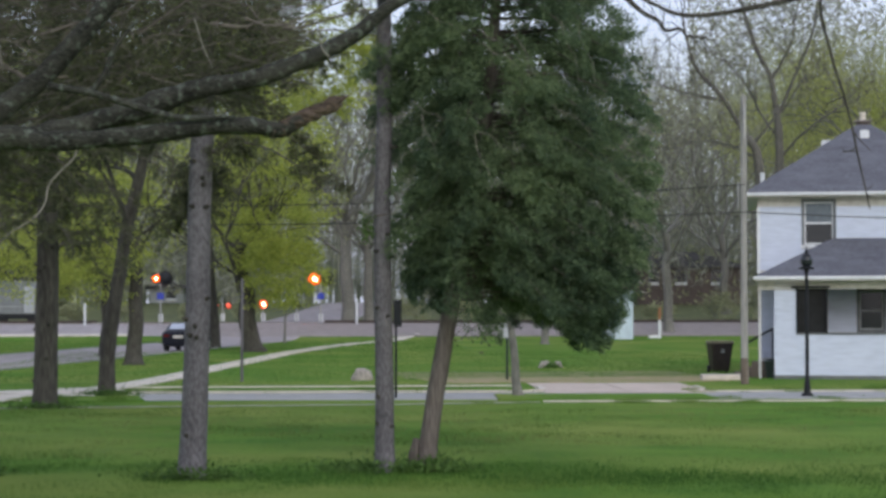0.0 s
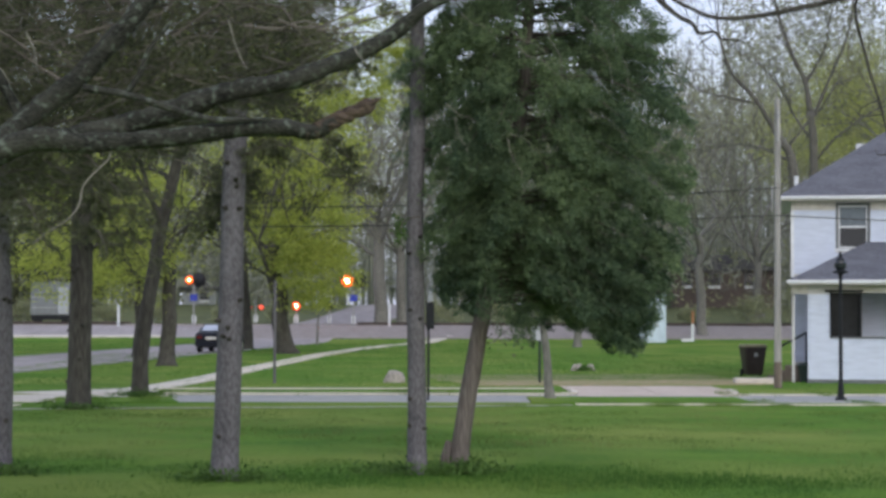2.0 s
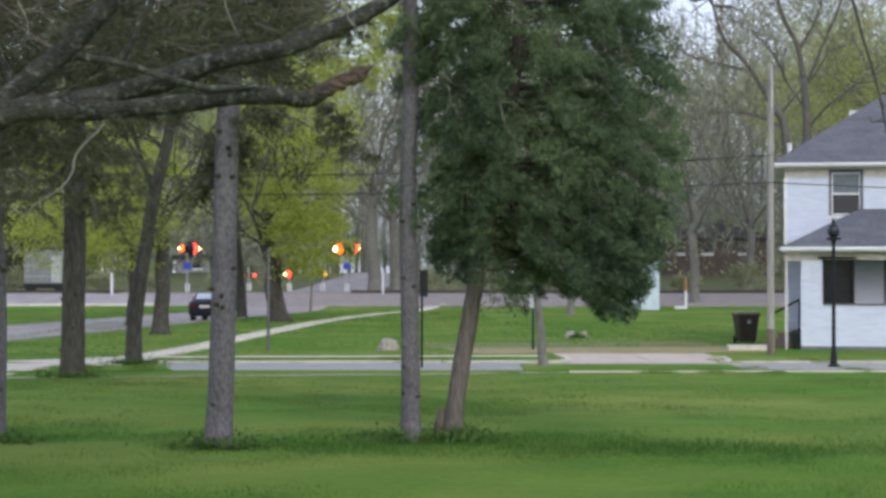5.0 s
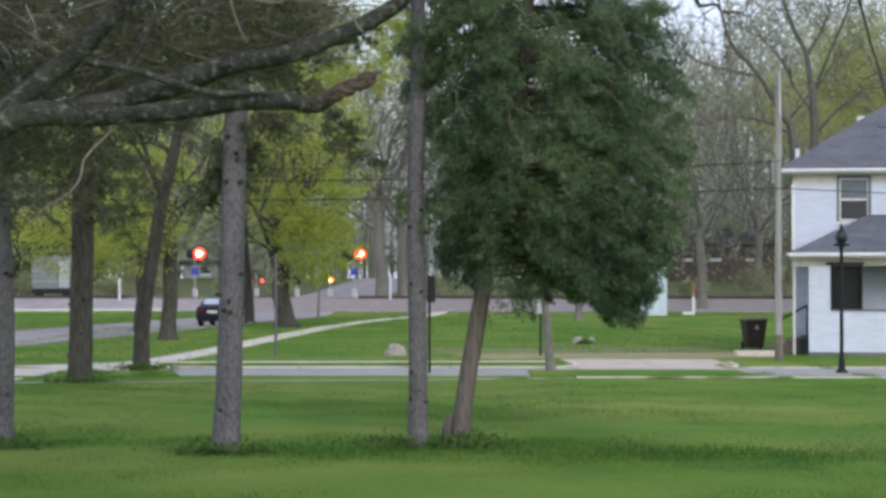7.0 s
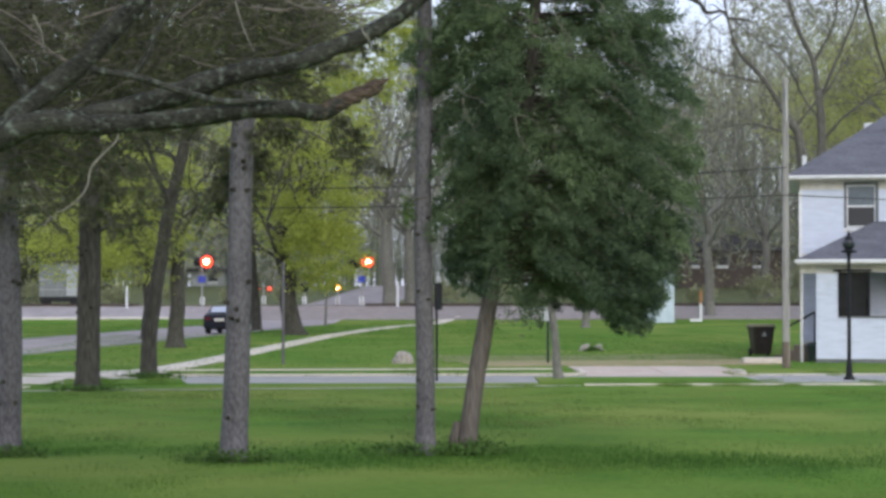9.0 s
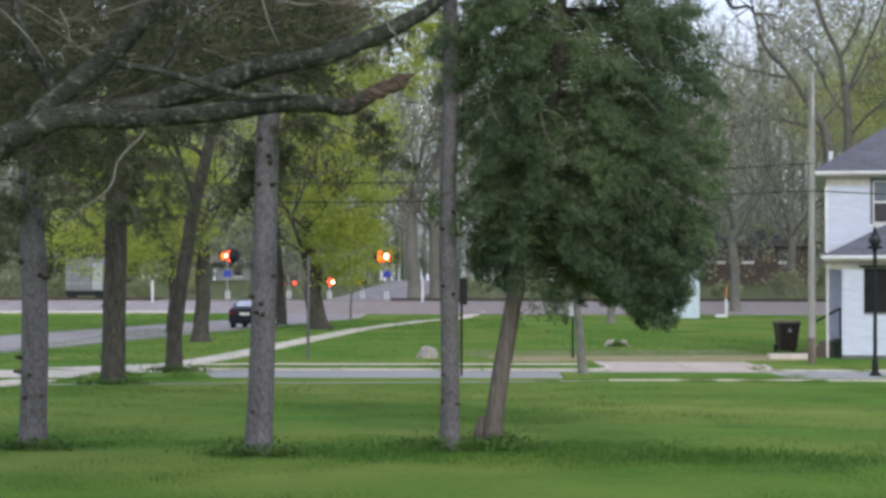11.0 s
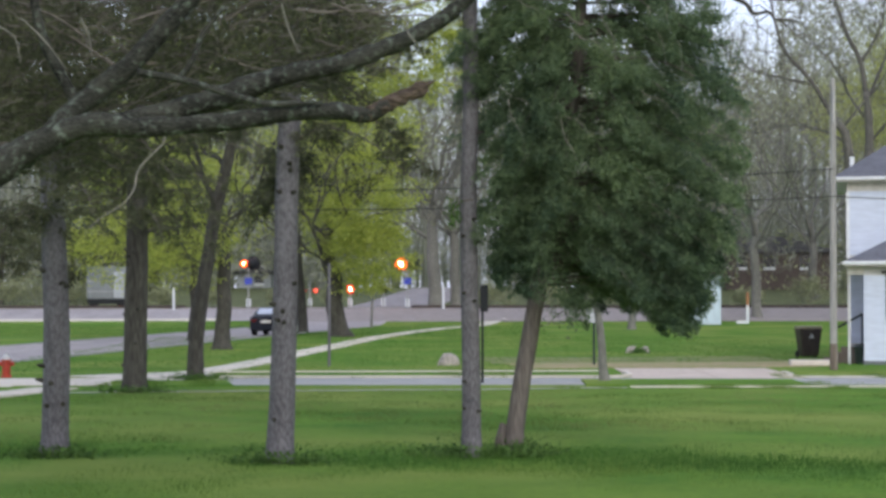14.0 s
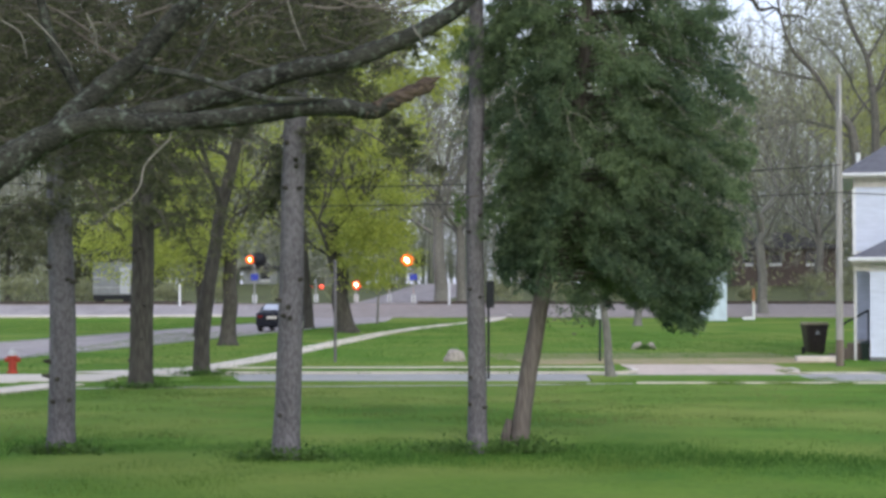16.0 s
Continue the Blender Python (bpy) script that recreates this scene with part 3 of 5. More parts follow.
def cedar(base, rs):
    """A leaning cedar with a dense drooping crown of flat sprays."""
    root = tree_root("cedar_tree", base, "large dark green cedar with a leaning brown trunk and drooping crown")
    o = np.array(base, float)
    line = [o + np.array(q) for q in ((0, 0, 0), (0.10, 0, 0.8), (0.24, 0, 1.6), (0.38, 0, 2.4), (0.62, 0.05, 3.6), (0.9, 0.1, 5.2), (1.0, 0.1, 7.5), (1.0, 0.1, 10.5))]
    trunk_part("trunk", line, [0.128, 0.122, 0.117, 0.113, 0.105, 0.09, 0.065, 0.02], BARK_CEDAR, root, rs)
    V, F = [], []
    tube(V, F, [(-0.17, 0.02, -0.1), (-0.16, 0.0, 0.2), (-0.12, 0.0, 0.42)], [0.09, 0.075, 0.05], 9, 0.1, rs)
    from_lists("stump", V, F, BARK_CEDAR, root, smooth=True)
    V, F, C, A = [], [], [], []
    # the crown's two edges by height above the ground, and its hanging hem from edge to edge
    zs = (1.4, 1.95, 2.4, 3.0, 3.7, 4.4, 5.2, 6.2, 7.5, 9.0, 10.5)
    left = (0.6, -0.15, -0.28, -0.34, -0.40, -0.46, -0.54, -0.62, -0.5, 0.1, 0.8)
    right = (2.4, 2.5, 2.7, 2.95, 3.1, 3.15, 3.02, 2.68, 2.1, 1.6, 1.0)
    hem_x = (-0.4, -0.1, 0.25, 0.5, 0.72, 0.95, 1.02, 1.24, 1.3, 1.75, 2.0, 2.45, 2.7, 3.3)
    hem_z = (2.5, 2.15, 2.15, 1.85, 1.52, 1.52, 1.98, 1.98, 1.72, 1.95, 1.62, 1.56, 2.0, 2.6)
    boughs = 310
    for k in range(boughs):
        z = 1.5 + 8.8 * ((k + rs.uniform(0, 1)) / boughs) ** 1.2 if k > 26 else rs.uniform(1.75, 2.6)
        l, r = np.interp(z, zs, left), np.interp(z, zs, right)
        mid, half = (l + r) / 2, (r - l) / 2
        w = k * 2.399963 + rs.uniform(-0.3, 0.3) if k % 6 else math.pi * rs.uniform(0.8, 1.35)
        w = rs.uniform(-0.9, 0.9) if k <= 26 or k % 6 == 3 else w
        rad = rs.choice((rs.uniform(0.92, 1.08), rs.uniform(0.66, 0.92)))
        end = np.array((mid + half * rad * math.cos(w), 0.1 + half * 0.95 * rad * math.sin(w), z + rs.uniform(-0.15, 0.15)))
        if end[2] < np.interp(end[0], hem_x, hem_z) or z > 5.9 and rs.uniform() < 0.35:
            continue
        s = on_line(line, min(o[2] + z + 0.55, 10.2)) - o
        pts = curve_points([s, s + (end - s) * 0.5 + (0, 0, 0.28), end], 5)
        tube(V, F, pts, [0.024 * (1 - 0.85 * i / (len(pts) - 1)) for i in range(len(pts))], 4)
        out = (end - s) / (np.linalg.norm(end - s) + 1e-6)
        side = np.array((-out[1], out[0], 0.0))
        # drooping feathery sprays of scale leaves along the outer part of each bough
        for q in range(18):
            f = 1.02 - 0.72 * rs.uniform(0, 1) ** 1.3
            c = s + (end - s) * f + (0, 0, 0.28 * 4 * f * (1 - f)) + side * rs.normal() * 0.20 * (1.3 - f * 0.6)
            tail = out * rs.uniform(0.10, 0.30) + side * rs.normal() * 0.13 + np.array((0, 0, rs.uniform(-0.30, 0.10)))
            m = 90
            t = rs.uniform(0, 1, (m, 1))
            P = c + tail * t + rs.normal(size=(m, 3)) * (0.062, 0.062, 0.045) * (1.3 - 0.8 * t)
            keep = P[:, 2] > np.interp(P[:, 0], hem_x, hem_z) + 0.05 * np.sin(P[:, 0] * 17)
            C.append(P[keep])
            A.append(np.repeat([tail / np.linalg.norm(tail)], keep.sum(), 0))
    from_lists("branching", V, F, TWIG, root)
    for k in range(11):
        x, z = rs.uniform(-0.3, 2.1), rs.uniform(2.6, 6.4)
        p = np.array((x, -1.55 + 0.35 * abs(x - 1.2), z))
        line_k = [p, p + (0.16, -0.03, -0.14), p + (0.34, -0.05, -0.20), p + (0.55, -0.04, -0.42)]
        if k % 2:
            line_k = [p, p + (0.05, -0.03, -0.25), p + (0.18, -0.05, -0.48), p + (0.22, -0.04, -0.8)]
        V2, F2 = [], []
        tube(V2, F2, curve_points(line_k, 4), np.linspace(0.006, 0.002, 13), 5)
        from_lists("dead_twig", V2, F2, TWIG_PALE, root)
    leaves("crown", np.concatenate(C), 0.019, CEDAR_LEAF, root, rs, 0.1, 1.7, along=np.concatenate(A))


def broken_limb_tree(rs):
    """The near conifer whose lichened limbs reach across; its stem stands beside the view."""
    base = (-5.3, 15.0, 0.0)
    root = tree_root("old_tree", base, "old tree with long lichen-covered limbs, one broken off")
    o = np.array(base)
    trunk_part("trunk", trunk_line(base, (-5.4, 15.1, 9.0), 0.03, rs), [0.34 - 0.02 * i for i in range(9)], BARK_LICHEN, root, rs)

    def at(x, z, y=15.0):
        return np.array((x, y, z)) - o

    limb_a = [at(-5.2, 2.3), at(-4.3, 2.62), at(-3.62, 2.95), at(-3.36, 3.15), at(-3.10, 3.32), at(-2.80, 3.45), at(-2.59, 3.49), at(-2.33, 3.46),
              at(-1.95, 3.48), at(-1.52, 3.52), at(-1.13, 3.575), at(-0.79, 3.585), at(-0.57, 3.555), at(-0.40, 3.64)]
    ra = [0.15, 0.14, 0.13, 0.12, 0.108, 0.10, 0.093, 0.077, 0.073, 0.069, 0.068, 0.068, 0.062, 0.056]
    limb_b = [at(-2.45, 3.50, 15.02), at(-2.1, 3.60, 15.15), at(-1.73, 3.70, 15.2), at(-1.43, 3.81, 15.2), at(-1.13, 3.90, 15.2), at(-0.79, 3.96, 15.2), at(-0.49, 4.07, 15.2),
              at(-0.23, 4.18, 15.2), at(0.03, 4.33, 15.2), at(0.3, 4.55, 15.2), at(0.8, 4.8, 15.2)]
    rb = [0.07, 0.08, 0.088, 0.088, 0.08, 0.074, 0.07, 0.066, 0.062, 0.055, 0.03]
    limb_c = [at(-3.2, 3.2, 15.1), at(-2.93, 3.53, 15.2), at(-2.67, 3.77, 15.3), at(-2.42, 3.97, 15.3), at(-2.16, 4.25, 15.3), at(-1.95, 4.5, 15.3), at(-1.5, 5.1, 15.3)]
    rc = [0.07, 0.08, 0.085, 0.082, 0.08, 0.075, 0.05]
    thin = [([at(-2.3, 3.87, 14.9), at(-1.95, 3.81, 14.9), at(-1.56, 3.69, 14.9), at(-1.3, 3.63, 14.9), at(-0.9, 3.64, 14.9)], [0.03, 0.027, 0.026, 0.025, 0.014]),
            ([at(-2.0, 3.85, 15.1), at(-1.9, 4.0, 15.1), at(-1.83, 4.18, 15.1), at(-1.66, 4.40, 15.1)], [0.025, 0.022, 0.02, 0.012]),
            ([at(-2.7, 3.45, 15.3), at(-2.9, 3.8, 15.3), at(-3.1, 4.2, 15.3), at(-3.2, 4.7, 15.3)], [0.05, 0.045, 0.04, 0.03])]
    for name, line, rr in (("limb", limb_a, ra), ("limb", limb_b, rb), ("limb", limb_c, rc)):
        V, F = [], []
        pts = curve_points(line, 5)
        k = np.linspace(0, len(rr) - 1, len(pts))
        tube(V, F, pts, [float(np.interp(i, range(len(rr)), rr)) * (1 + 0.16 * noise.noise(Vector((i * 1.7, rr[0] * 40, 0)))) for i in k], 12, 0.09, rs)
        from_lists(name, V, F, BARK_LICHEN, root, "grey-green lichen-covered limb", smooth=True)
    for line, rr in thin:
        V, F = [], []
        pts = curve_points(line, 4)
        tube(V, F, pts, [float(np.interp(i, range(len(rr)), rr)) for i in np.linspace(0, len(rr) - 1, len(pts))], 8, 0.05, rs)
        from_lists("branch", V, F, BARK_LICHEN, root, smooth=True)
    for line, rr in (([at(-0.62, 3.556), at(-0.55, 3.56), at(-0.40, 3.64), at(-0.27, 3.70), at(-0.17, 3.75), at(-0.05, 3.82)], [0.060, 0.064, 0.058, 0.055, 0.042, 0.006]),
                     ([at(-0.25, 3.72), at(-0.17, 3.785), at(-0.10, 3.80)], [0.045, 0.03, 0.004]),
                     ([at(-0.22, 3.70), at(-0.15, 3.715), at(-0.09, 3.755)], [0.04, 0.024, 0.004])):
        V, F = [], []
        p = curve_points(line, 4)
        tube(V, F, p, [float(np.interp(i, range(len(rr)), rr)) for i in np.linspace(0, len(rr) - 1, len(p))], 10, 0.2, rs)
        from_lists("broken_end", V, F, WOOD_BROKEN, root, "torn brown broken end of the limb")
    # bare twigs
    for pts in ([at(-2.10, 3.42), at(-2.117, 3.34), at(-2.237, 3.22), at(-2.31, 3.126), at(-2.335, 2.997), at(-2.41, 2.89), at(-2.503, 2.826), at(-2.589, 2.774), at(-2.674, 2.697)],
                [at(-0.2, 4.12, 15.1), at(-0.26, 4.2, 15.1), at(-0.28, 4.36, 15.1)], [at(-1.22, 4.4, 15), at(-1.16, 4.2, 15), at(-1.08, 4.02, 15)],
                [at(-3.4, 4.25, 15), at(-3.25, 4.15, 15), at(-3.2, 3.95, 15)], [at(-2.75, 4.3, 15), at(-2.68, 4.15, 15), at(-2.66, 4.0, 15)],
                [at(-3.2, 4.3, 15), at(-3.0, 4.1, 15), at(-2.85, 3.9, 15)]):
        p = curve_points(pts, 4)
        V, F = [], []
        tube(V, F, p, [(0.008 if len(pts) > 4 else 0.0065) - 0.004 * i / (len(p) - 1) for i in range(len(p))], 6)
        from_lists("twig", V, F, TWIG_PALE, root, "pale bare twig")
    # dry twigs and needle sprays of its shaded inner crown
    V, F, C, A = [], [], [], []
    for k in range(2600):
        x = -4.6 + 4.0 * rs.uniform(0, 1) ** 1.35
        z = rs.uniform(3.3 + max(0, (x + 3.0)) * 0.4, 5.2)
        s = at(x, z, rs.uniform(15.45, 19.5))
        e = s + np.array((rs.uniform(-0.15, 0.4), rs.uniform(-0.2, 0.2), rs.uniform(-0.15, 0.22)))
        mid = (s + e) / 2 + rs.normal(size=3) * 0.03
        tube(V, F, [s, mid, e], [0.008, 0.006, 0.003], 3)
        for i in range(36):
            C.append(s + (e - s) * rs.uniform(0, 1.1) + rs.normal(size=3) * 0.036)
            A.append((e - s) / np.linalg.norm(e - s))
    # longer dead boughs that cross it
    for k in range(105):
        x = -4.4 + 3.9 * rs.uniform(0, 1) ** 1.3
        s = at(x, rs.uniform(3.5 + max(0, x + 3.0) * 0.35, 5.1), rs.uniform(15.3, 17.0))
        ln, up = rs.uniform(0.4, 1.1), rs.uniform(-0.25, 0.7)
        e = s + np.array((ln * rs.choice((1, 1, -1)), rs.uniform(-0.2, 0.2), ln * up))
        p = curve_points([s, s + (e - s) * 0.35 + rs.normal(size=3) * 0.07, s + (e - s) * 0.7 + rs.normal(size=3) * 0.07, e], 3)
        tube(V, F, p, np.linspace(rs.uniform(0.007, 0.016), 0.003, len(p)), 5)
    tagged(from_lists("brushwood", V, F, TWIG, root), kind="stuff")
    leaves("crown", C, 0.009, SPRUCE_LEAF, root, rs, 0.1, 4.0, along=A)
    # unseen leaves above the view, added to shade the lawn below
    n = 3500
    top = np.stack([rs.normal(0.3, 2.2, n), rs.normal(0, 2.4, n), rs.uniform(6.2, 11.5, n)], 1)
    leaves("unseen_shade_crown", top, 0.10, SPRUCE_LEAF, root, rs, 0.2, 1.5)


def hanging_branch(rs):
    root = tree_root("overhanging_branches", (6.0, 24.0, 0), "thin dark bare branches hanging into view from a tall tree")
    o = np.array((6.0, 24.0, 0))
    V, F = [], []
    tube(V, F, [np.array((9.3, 24, -0.2)) - o, np.array((9.3, 24, 4)) - o, np.array((9.0, 24, 9)) - o], [0.3, 0.26, 0.2], 10, 0.04, rs)
    from_lists("trunk", V, F, BARK_DARK, root, smooth=True)
    for pts, r in (([(9.1, 24, 6.8), (7.2, 24, 6.5), (5.6, 24, 6.05), (4.2, 24, 5.78), (3.6, 24, 5.95), (3.2, 24, 6.2)], 0.05),
                   ([(3.2, 24, 6.1), (3.5, 24, 5.83), (3.7, 24, 5.72), (3.8, 24, 5.60), (3.98, 24, 5.62), (4.06, 24, 5.53), (4.27, 24, 5.52)], 0.034),
                   ([(9.0, 24, 7.2), (6.5, 24, 6.7), (5.75, 24, 6.1), (5.85, 24, 5.3), (6.0, 24, 4.8), (6.11, 24, 4.36), (6.17, 24, 4.05), (6.27, 24, 3.6), (6.31, 24, 3.41)], 0.026)):
        V, F = [], []
        p = curve_points([np.array(q, float) - o for q in pts], 5)
        tube(V, F, p, [r * (1 - 0.7 * i / (len(p) - 1)) for i in range(len(p))], 7, 0.1, rs)
        for k in range(7):
            i = rs.randint(len(p) // 2, len(p))
            e = p[i] + np.array((rs.uniform(-0.35, 0.35), 0.1 * rs.normal(), rs.uniform(-0.35, 0.1)))
            V2, F2 = [], []
            tube(V2, F2, [p[i], (p[i] + e) / 2 + rs.normal(size=3) * 0.03, e], [0.009, 0.006, 0.003], 4)
            from_lists("twig", V2, F2, BARK_DARK, root)
        from_lists("branch", V, F, BARK_DARK, root)


def forked_tree(base, stem, limbs, rs):
    """A large bare tree: its stem, a few long bending limbs, and twigs along them."""
    root = tree_root("bare_tree", base, "large bare tree with long dark forking limbs behind the house")
    o = np.array(base, float)

    def along(name, pts, r0, r1):
        p = curve_points([np.array((x, base[1] + dy, z)) - o for x, dy, z in pts], 5)
        V, F = [], []
        tube(V, F, p, np.linspace(r0, r1, len(p)), 9, 0.06, rs)
        from_lists(name, V, F, BARK_LIMB, root, smooth=True)
        return p
    along("trunk", stem, 0.30, 0.17)
    V, F, tips = [], [], []
    for pts, r0, r1 in limbs:
        p = along("limb", pts, r0, r1)
        for k in range(14):
            i = rs.randint(len(p) // 4, len(p))
            d = p[i] - p[i - 1]
            d = d / np.linalg.norm(d) + rs.normal(size=3) * 0.55
            grow(V, F, tips, p[i], d / np.linalg.norm(d), rs.uniform(0.8, 1.7), 0.022, 2, rs)
    from_lists("branching", V, F, BARK_LIMB, root)
    leaves("foliage", np.concatenate([q + rs.normal(size=(3, 3)) * 0.25 for q, d in tips]), 0.04, HAZE_LEAF, root, rs)


def build_trees():
    rs = np.random.RandomState(11)
    for base, top, r, low in (((-5.2, 26.6, 0), (-5.3, 26.6, 14), 0.185, 3.2), ((-2.11, 25.75, 0), (-1.85, 25.8, 14), 0.175, 3.6), ((0.40, 26.9, 0), (0.42, 26.9, 13), 0.13, 6.6)):
        spruce(base, top, r, rs, low, "spruce with a straight grey-brown trunk, lower limbs gone", count=40 if r > 0.15 else 18, bare=0.0)
    sprig = empty("ivy_sprig", pose(0.15, 26.7, 3.35), "dark leafy sprig on a dead twig of a spruce", "plants")
    V, F = [], []
    tube(V, F, [(0.27, 0.1, 0.12), (0.12, 0.05, 0.1), (0.0, 0, -0.02), (0.03, 0, -0.25)], [0.014, 0.01, 0.007, 0.003], 5)
    from_lists("stalk", V, F, TWIG, sprig)
    leaves("foliage", rs.normal(size=(160, 3)) * (0.05, 0.05, 0.11) - (0, 0, 0.05), 0.03, SHRUB_LEAF, sprig, rs)
    sucker_clump((-2.11, 25.6, 0), 0.28, rs, "low green plants at the foot of a spruce")
    sucker_clump((0.35, 26.75, 0), 0.42, rs, "low green plants at the foot of a spruce")
    sucker_clump((1.0, 26.9, 0), 0.25, rs, "low green plants at the foot of the cedar")
    sucker_clump((-5.2, 26.4, 0), 0.24, rs, "low green plants at the foot of a spruce")
    cedar((0.96, 27.1, 0), rs)
    broken_limb_tree(rs)
    hanging_branch(rs)
    # conifers and leafing trees along the verge
    spruce((-6.88, 44.3, 0), (-6.75, 44.3, 17), 0.27, rs, 3.45, "spruce with a dark furrowed trunk beside the street", 3.8, 0.2, 90, BARK_DARK)
    street = "street trees on the verge"
    broadleaf("street_tree", (-6.23, 50, 0), (0.98, 0, 6.5), 0.20, 6.3, 6, 2.2, 3, rs, BARK_DARK, "street tree with a leaning dark trunk, yellow-green spring leaves", SPRING_LEAF, 48, 0.045, 0.5, 0.6, street, bend=1.7)
    tree = broadleaf("street_tree", (-8.65, 77.8, 0), (0.1, 0, 5), 0.32, 5.0, 7, 2.6, 3, rs, BARK_DARK, "street tree with fresh yellow-green leaves", None, group=street, limb=0.2)
    cloud_crown(tree, (-2.0, 0, 5.6), (3.2, 3.0, 3.6), 330, 44, 0.07, SPRING_LEAF, rs, 2.4)
    tree = broadleaf("street_tree", (-11.5, 92, 0), (0.1, 0, 5), 0.30, 4.6, 7, 2.8, 3, rs, BARK_DARK, "street tree with fresh yellow-green leaves", None, group=street, limb=0.2)
    cloud_crown(tree, (-2.2, 0, 6.0), (3.6, 3.0, 3.9), 330, 44, 0.08, SPRING_LEAF, rs, 2.6)
    tree = broadleaf("street_tree", (-7.8, 110, 0), (-0.3, 0, 5), 0.32, 5.5, 6, 2.5, 3, rs, BARK_DARK, "street tree with a dark trunk and yellow-green leaves", None, group=street, limb=0.2)
    cloud_crown(tree, (0.8, 0, 11.0), (4.2, 3.0, 7.0), 480, 44, 0.09, SPRING_LEAF, rs, 4.6)
    tree = broadleaf("street_tree", (-5.1, 100, 0), (-0.9, 0, 6), 0.47, 5.5, 7, 2.9, 3, rs, BARK_DARK, "thick leaning street tree, drooping yellow-green leaves", None, group=street, limb=0.2)
    cloud_crown(tree, (1.0, -0.6, 10.0), (3.1, 2.8, 7.8), 620, 46, 0.08, SPRING_LEAF, rs, 2.3)
    cloud_crown(tree, (1.7, -1.6, 4.1), (2.2, 1.4, 2.1), 150, 40, 0.075, SPRING_LEAF, rs, 2.2)
    cloud_crown(tree, (4.5, -0.6, 15.2), (1.9, 1.6, 3.6), 190, 42, 0.08, SPRING_LEAF, np.random.RandomState(77), 8.0)
    for x, y, r in ((-0.54, 155, 0.55), (1.1, 157, 0.42)):
        broadleaf("bare_tree", (x, y, float(height(x, y))), (-0.3, 0, 9), r, 8.0, 7, 5.5, 4, rs, BARK_GREY, "tall bare grey tree by the railway", HAZE_LEAF, 4, 0.09, 0.7, thin=True)
    broadleaf("young_tree", (4.02, 48.9, 0.02), (-0.25, 0, 3), 0.11, 2.6, 4, 1.2, 2, rs, BARK_GREY, "young tree with a slim pale grey trunk", SPRUCE_LEAF, 8, 0.06, 0.2)
    broadleaf("young_tree", (-4.46, 125, 0), (0.1, 0, 3), 0.08, 2.8, 4, 1.4, 2, rs, BARK_GREY, "thin sapling with a few yellow-green leaves", SPRING_LEAF, 10, 0.06, 0.3)
    for x, y, wide, tall in ((-37.0, 166, 3.4, 6.0), (-31.8, 170, 3.0, 5.2), (-27.0, 176, 3.0, 6.5)):
        tree = broadleaf("evergreen_tree", (x, y, float(height(x, y))), (0.1, 0, 5), 0.22, 5.0, 5, 2.0, 2, rs, BARK_DARK, "dark evergreen tree beyond the railway", None, limb=0.2)
        cloud_crown(tree, (0, 0, tall * 0.72), (wide, wide * 0.8, tall * 0.72), 190, 40, 0.13, SPRUCE_LEAF, rs, 0.8)
    # two clumps added to darken the ground where the trunks stand
    sucker_clump((-6.88, 44.05, 0), 0.42, rs, "low green plants added as ground shade at the foot of the roadside spruce")
    sucker_clump((-6.2, 49.7, 0.03), 0.3, rs, "low green plants added as ground shade at the foot of the leaning street tree")
    # bare trees behind the house and the railway
    for x, y, r, stem, ln, leaf in ((37.8, 150, 0.3, 8, 6, 1), (22.3, 140, 0.36, 7, 6.0, 0), (36, 120, 0.4, 8, 5.5, 1),
                                    (11.5, 120, 0.22, 8, 4.5, 0), (17.0, 170, 0.4, 7, 6, 0), (33, 175, 0.4, 7, 6, 0), (10, 185, 0.4, 7, 6, 0), (45, 185, 0.4, 7, 6, 1)):
        z = float(height(x, y))
        broadleaf("bare_tree" if not leaf else "budding_tree", (x, y, z), (rs.uniform(-0.5, 0.5), 0, stem), r, stem, 6, ln, 4, rs, BARK_GREY,
                  "tall bare grey-brown tree in early spring" if not leaf else "tall tree in yellow-green bud", BUD_LEAF if leaf else HAZE_LEAF, 38 if leaf else 5, 0.075, 0.7, thin=y > 90)


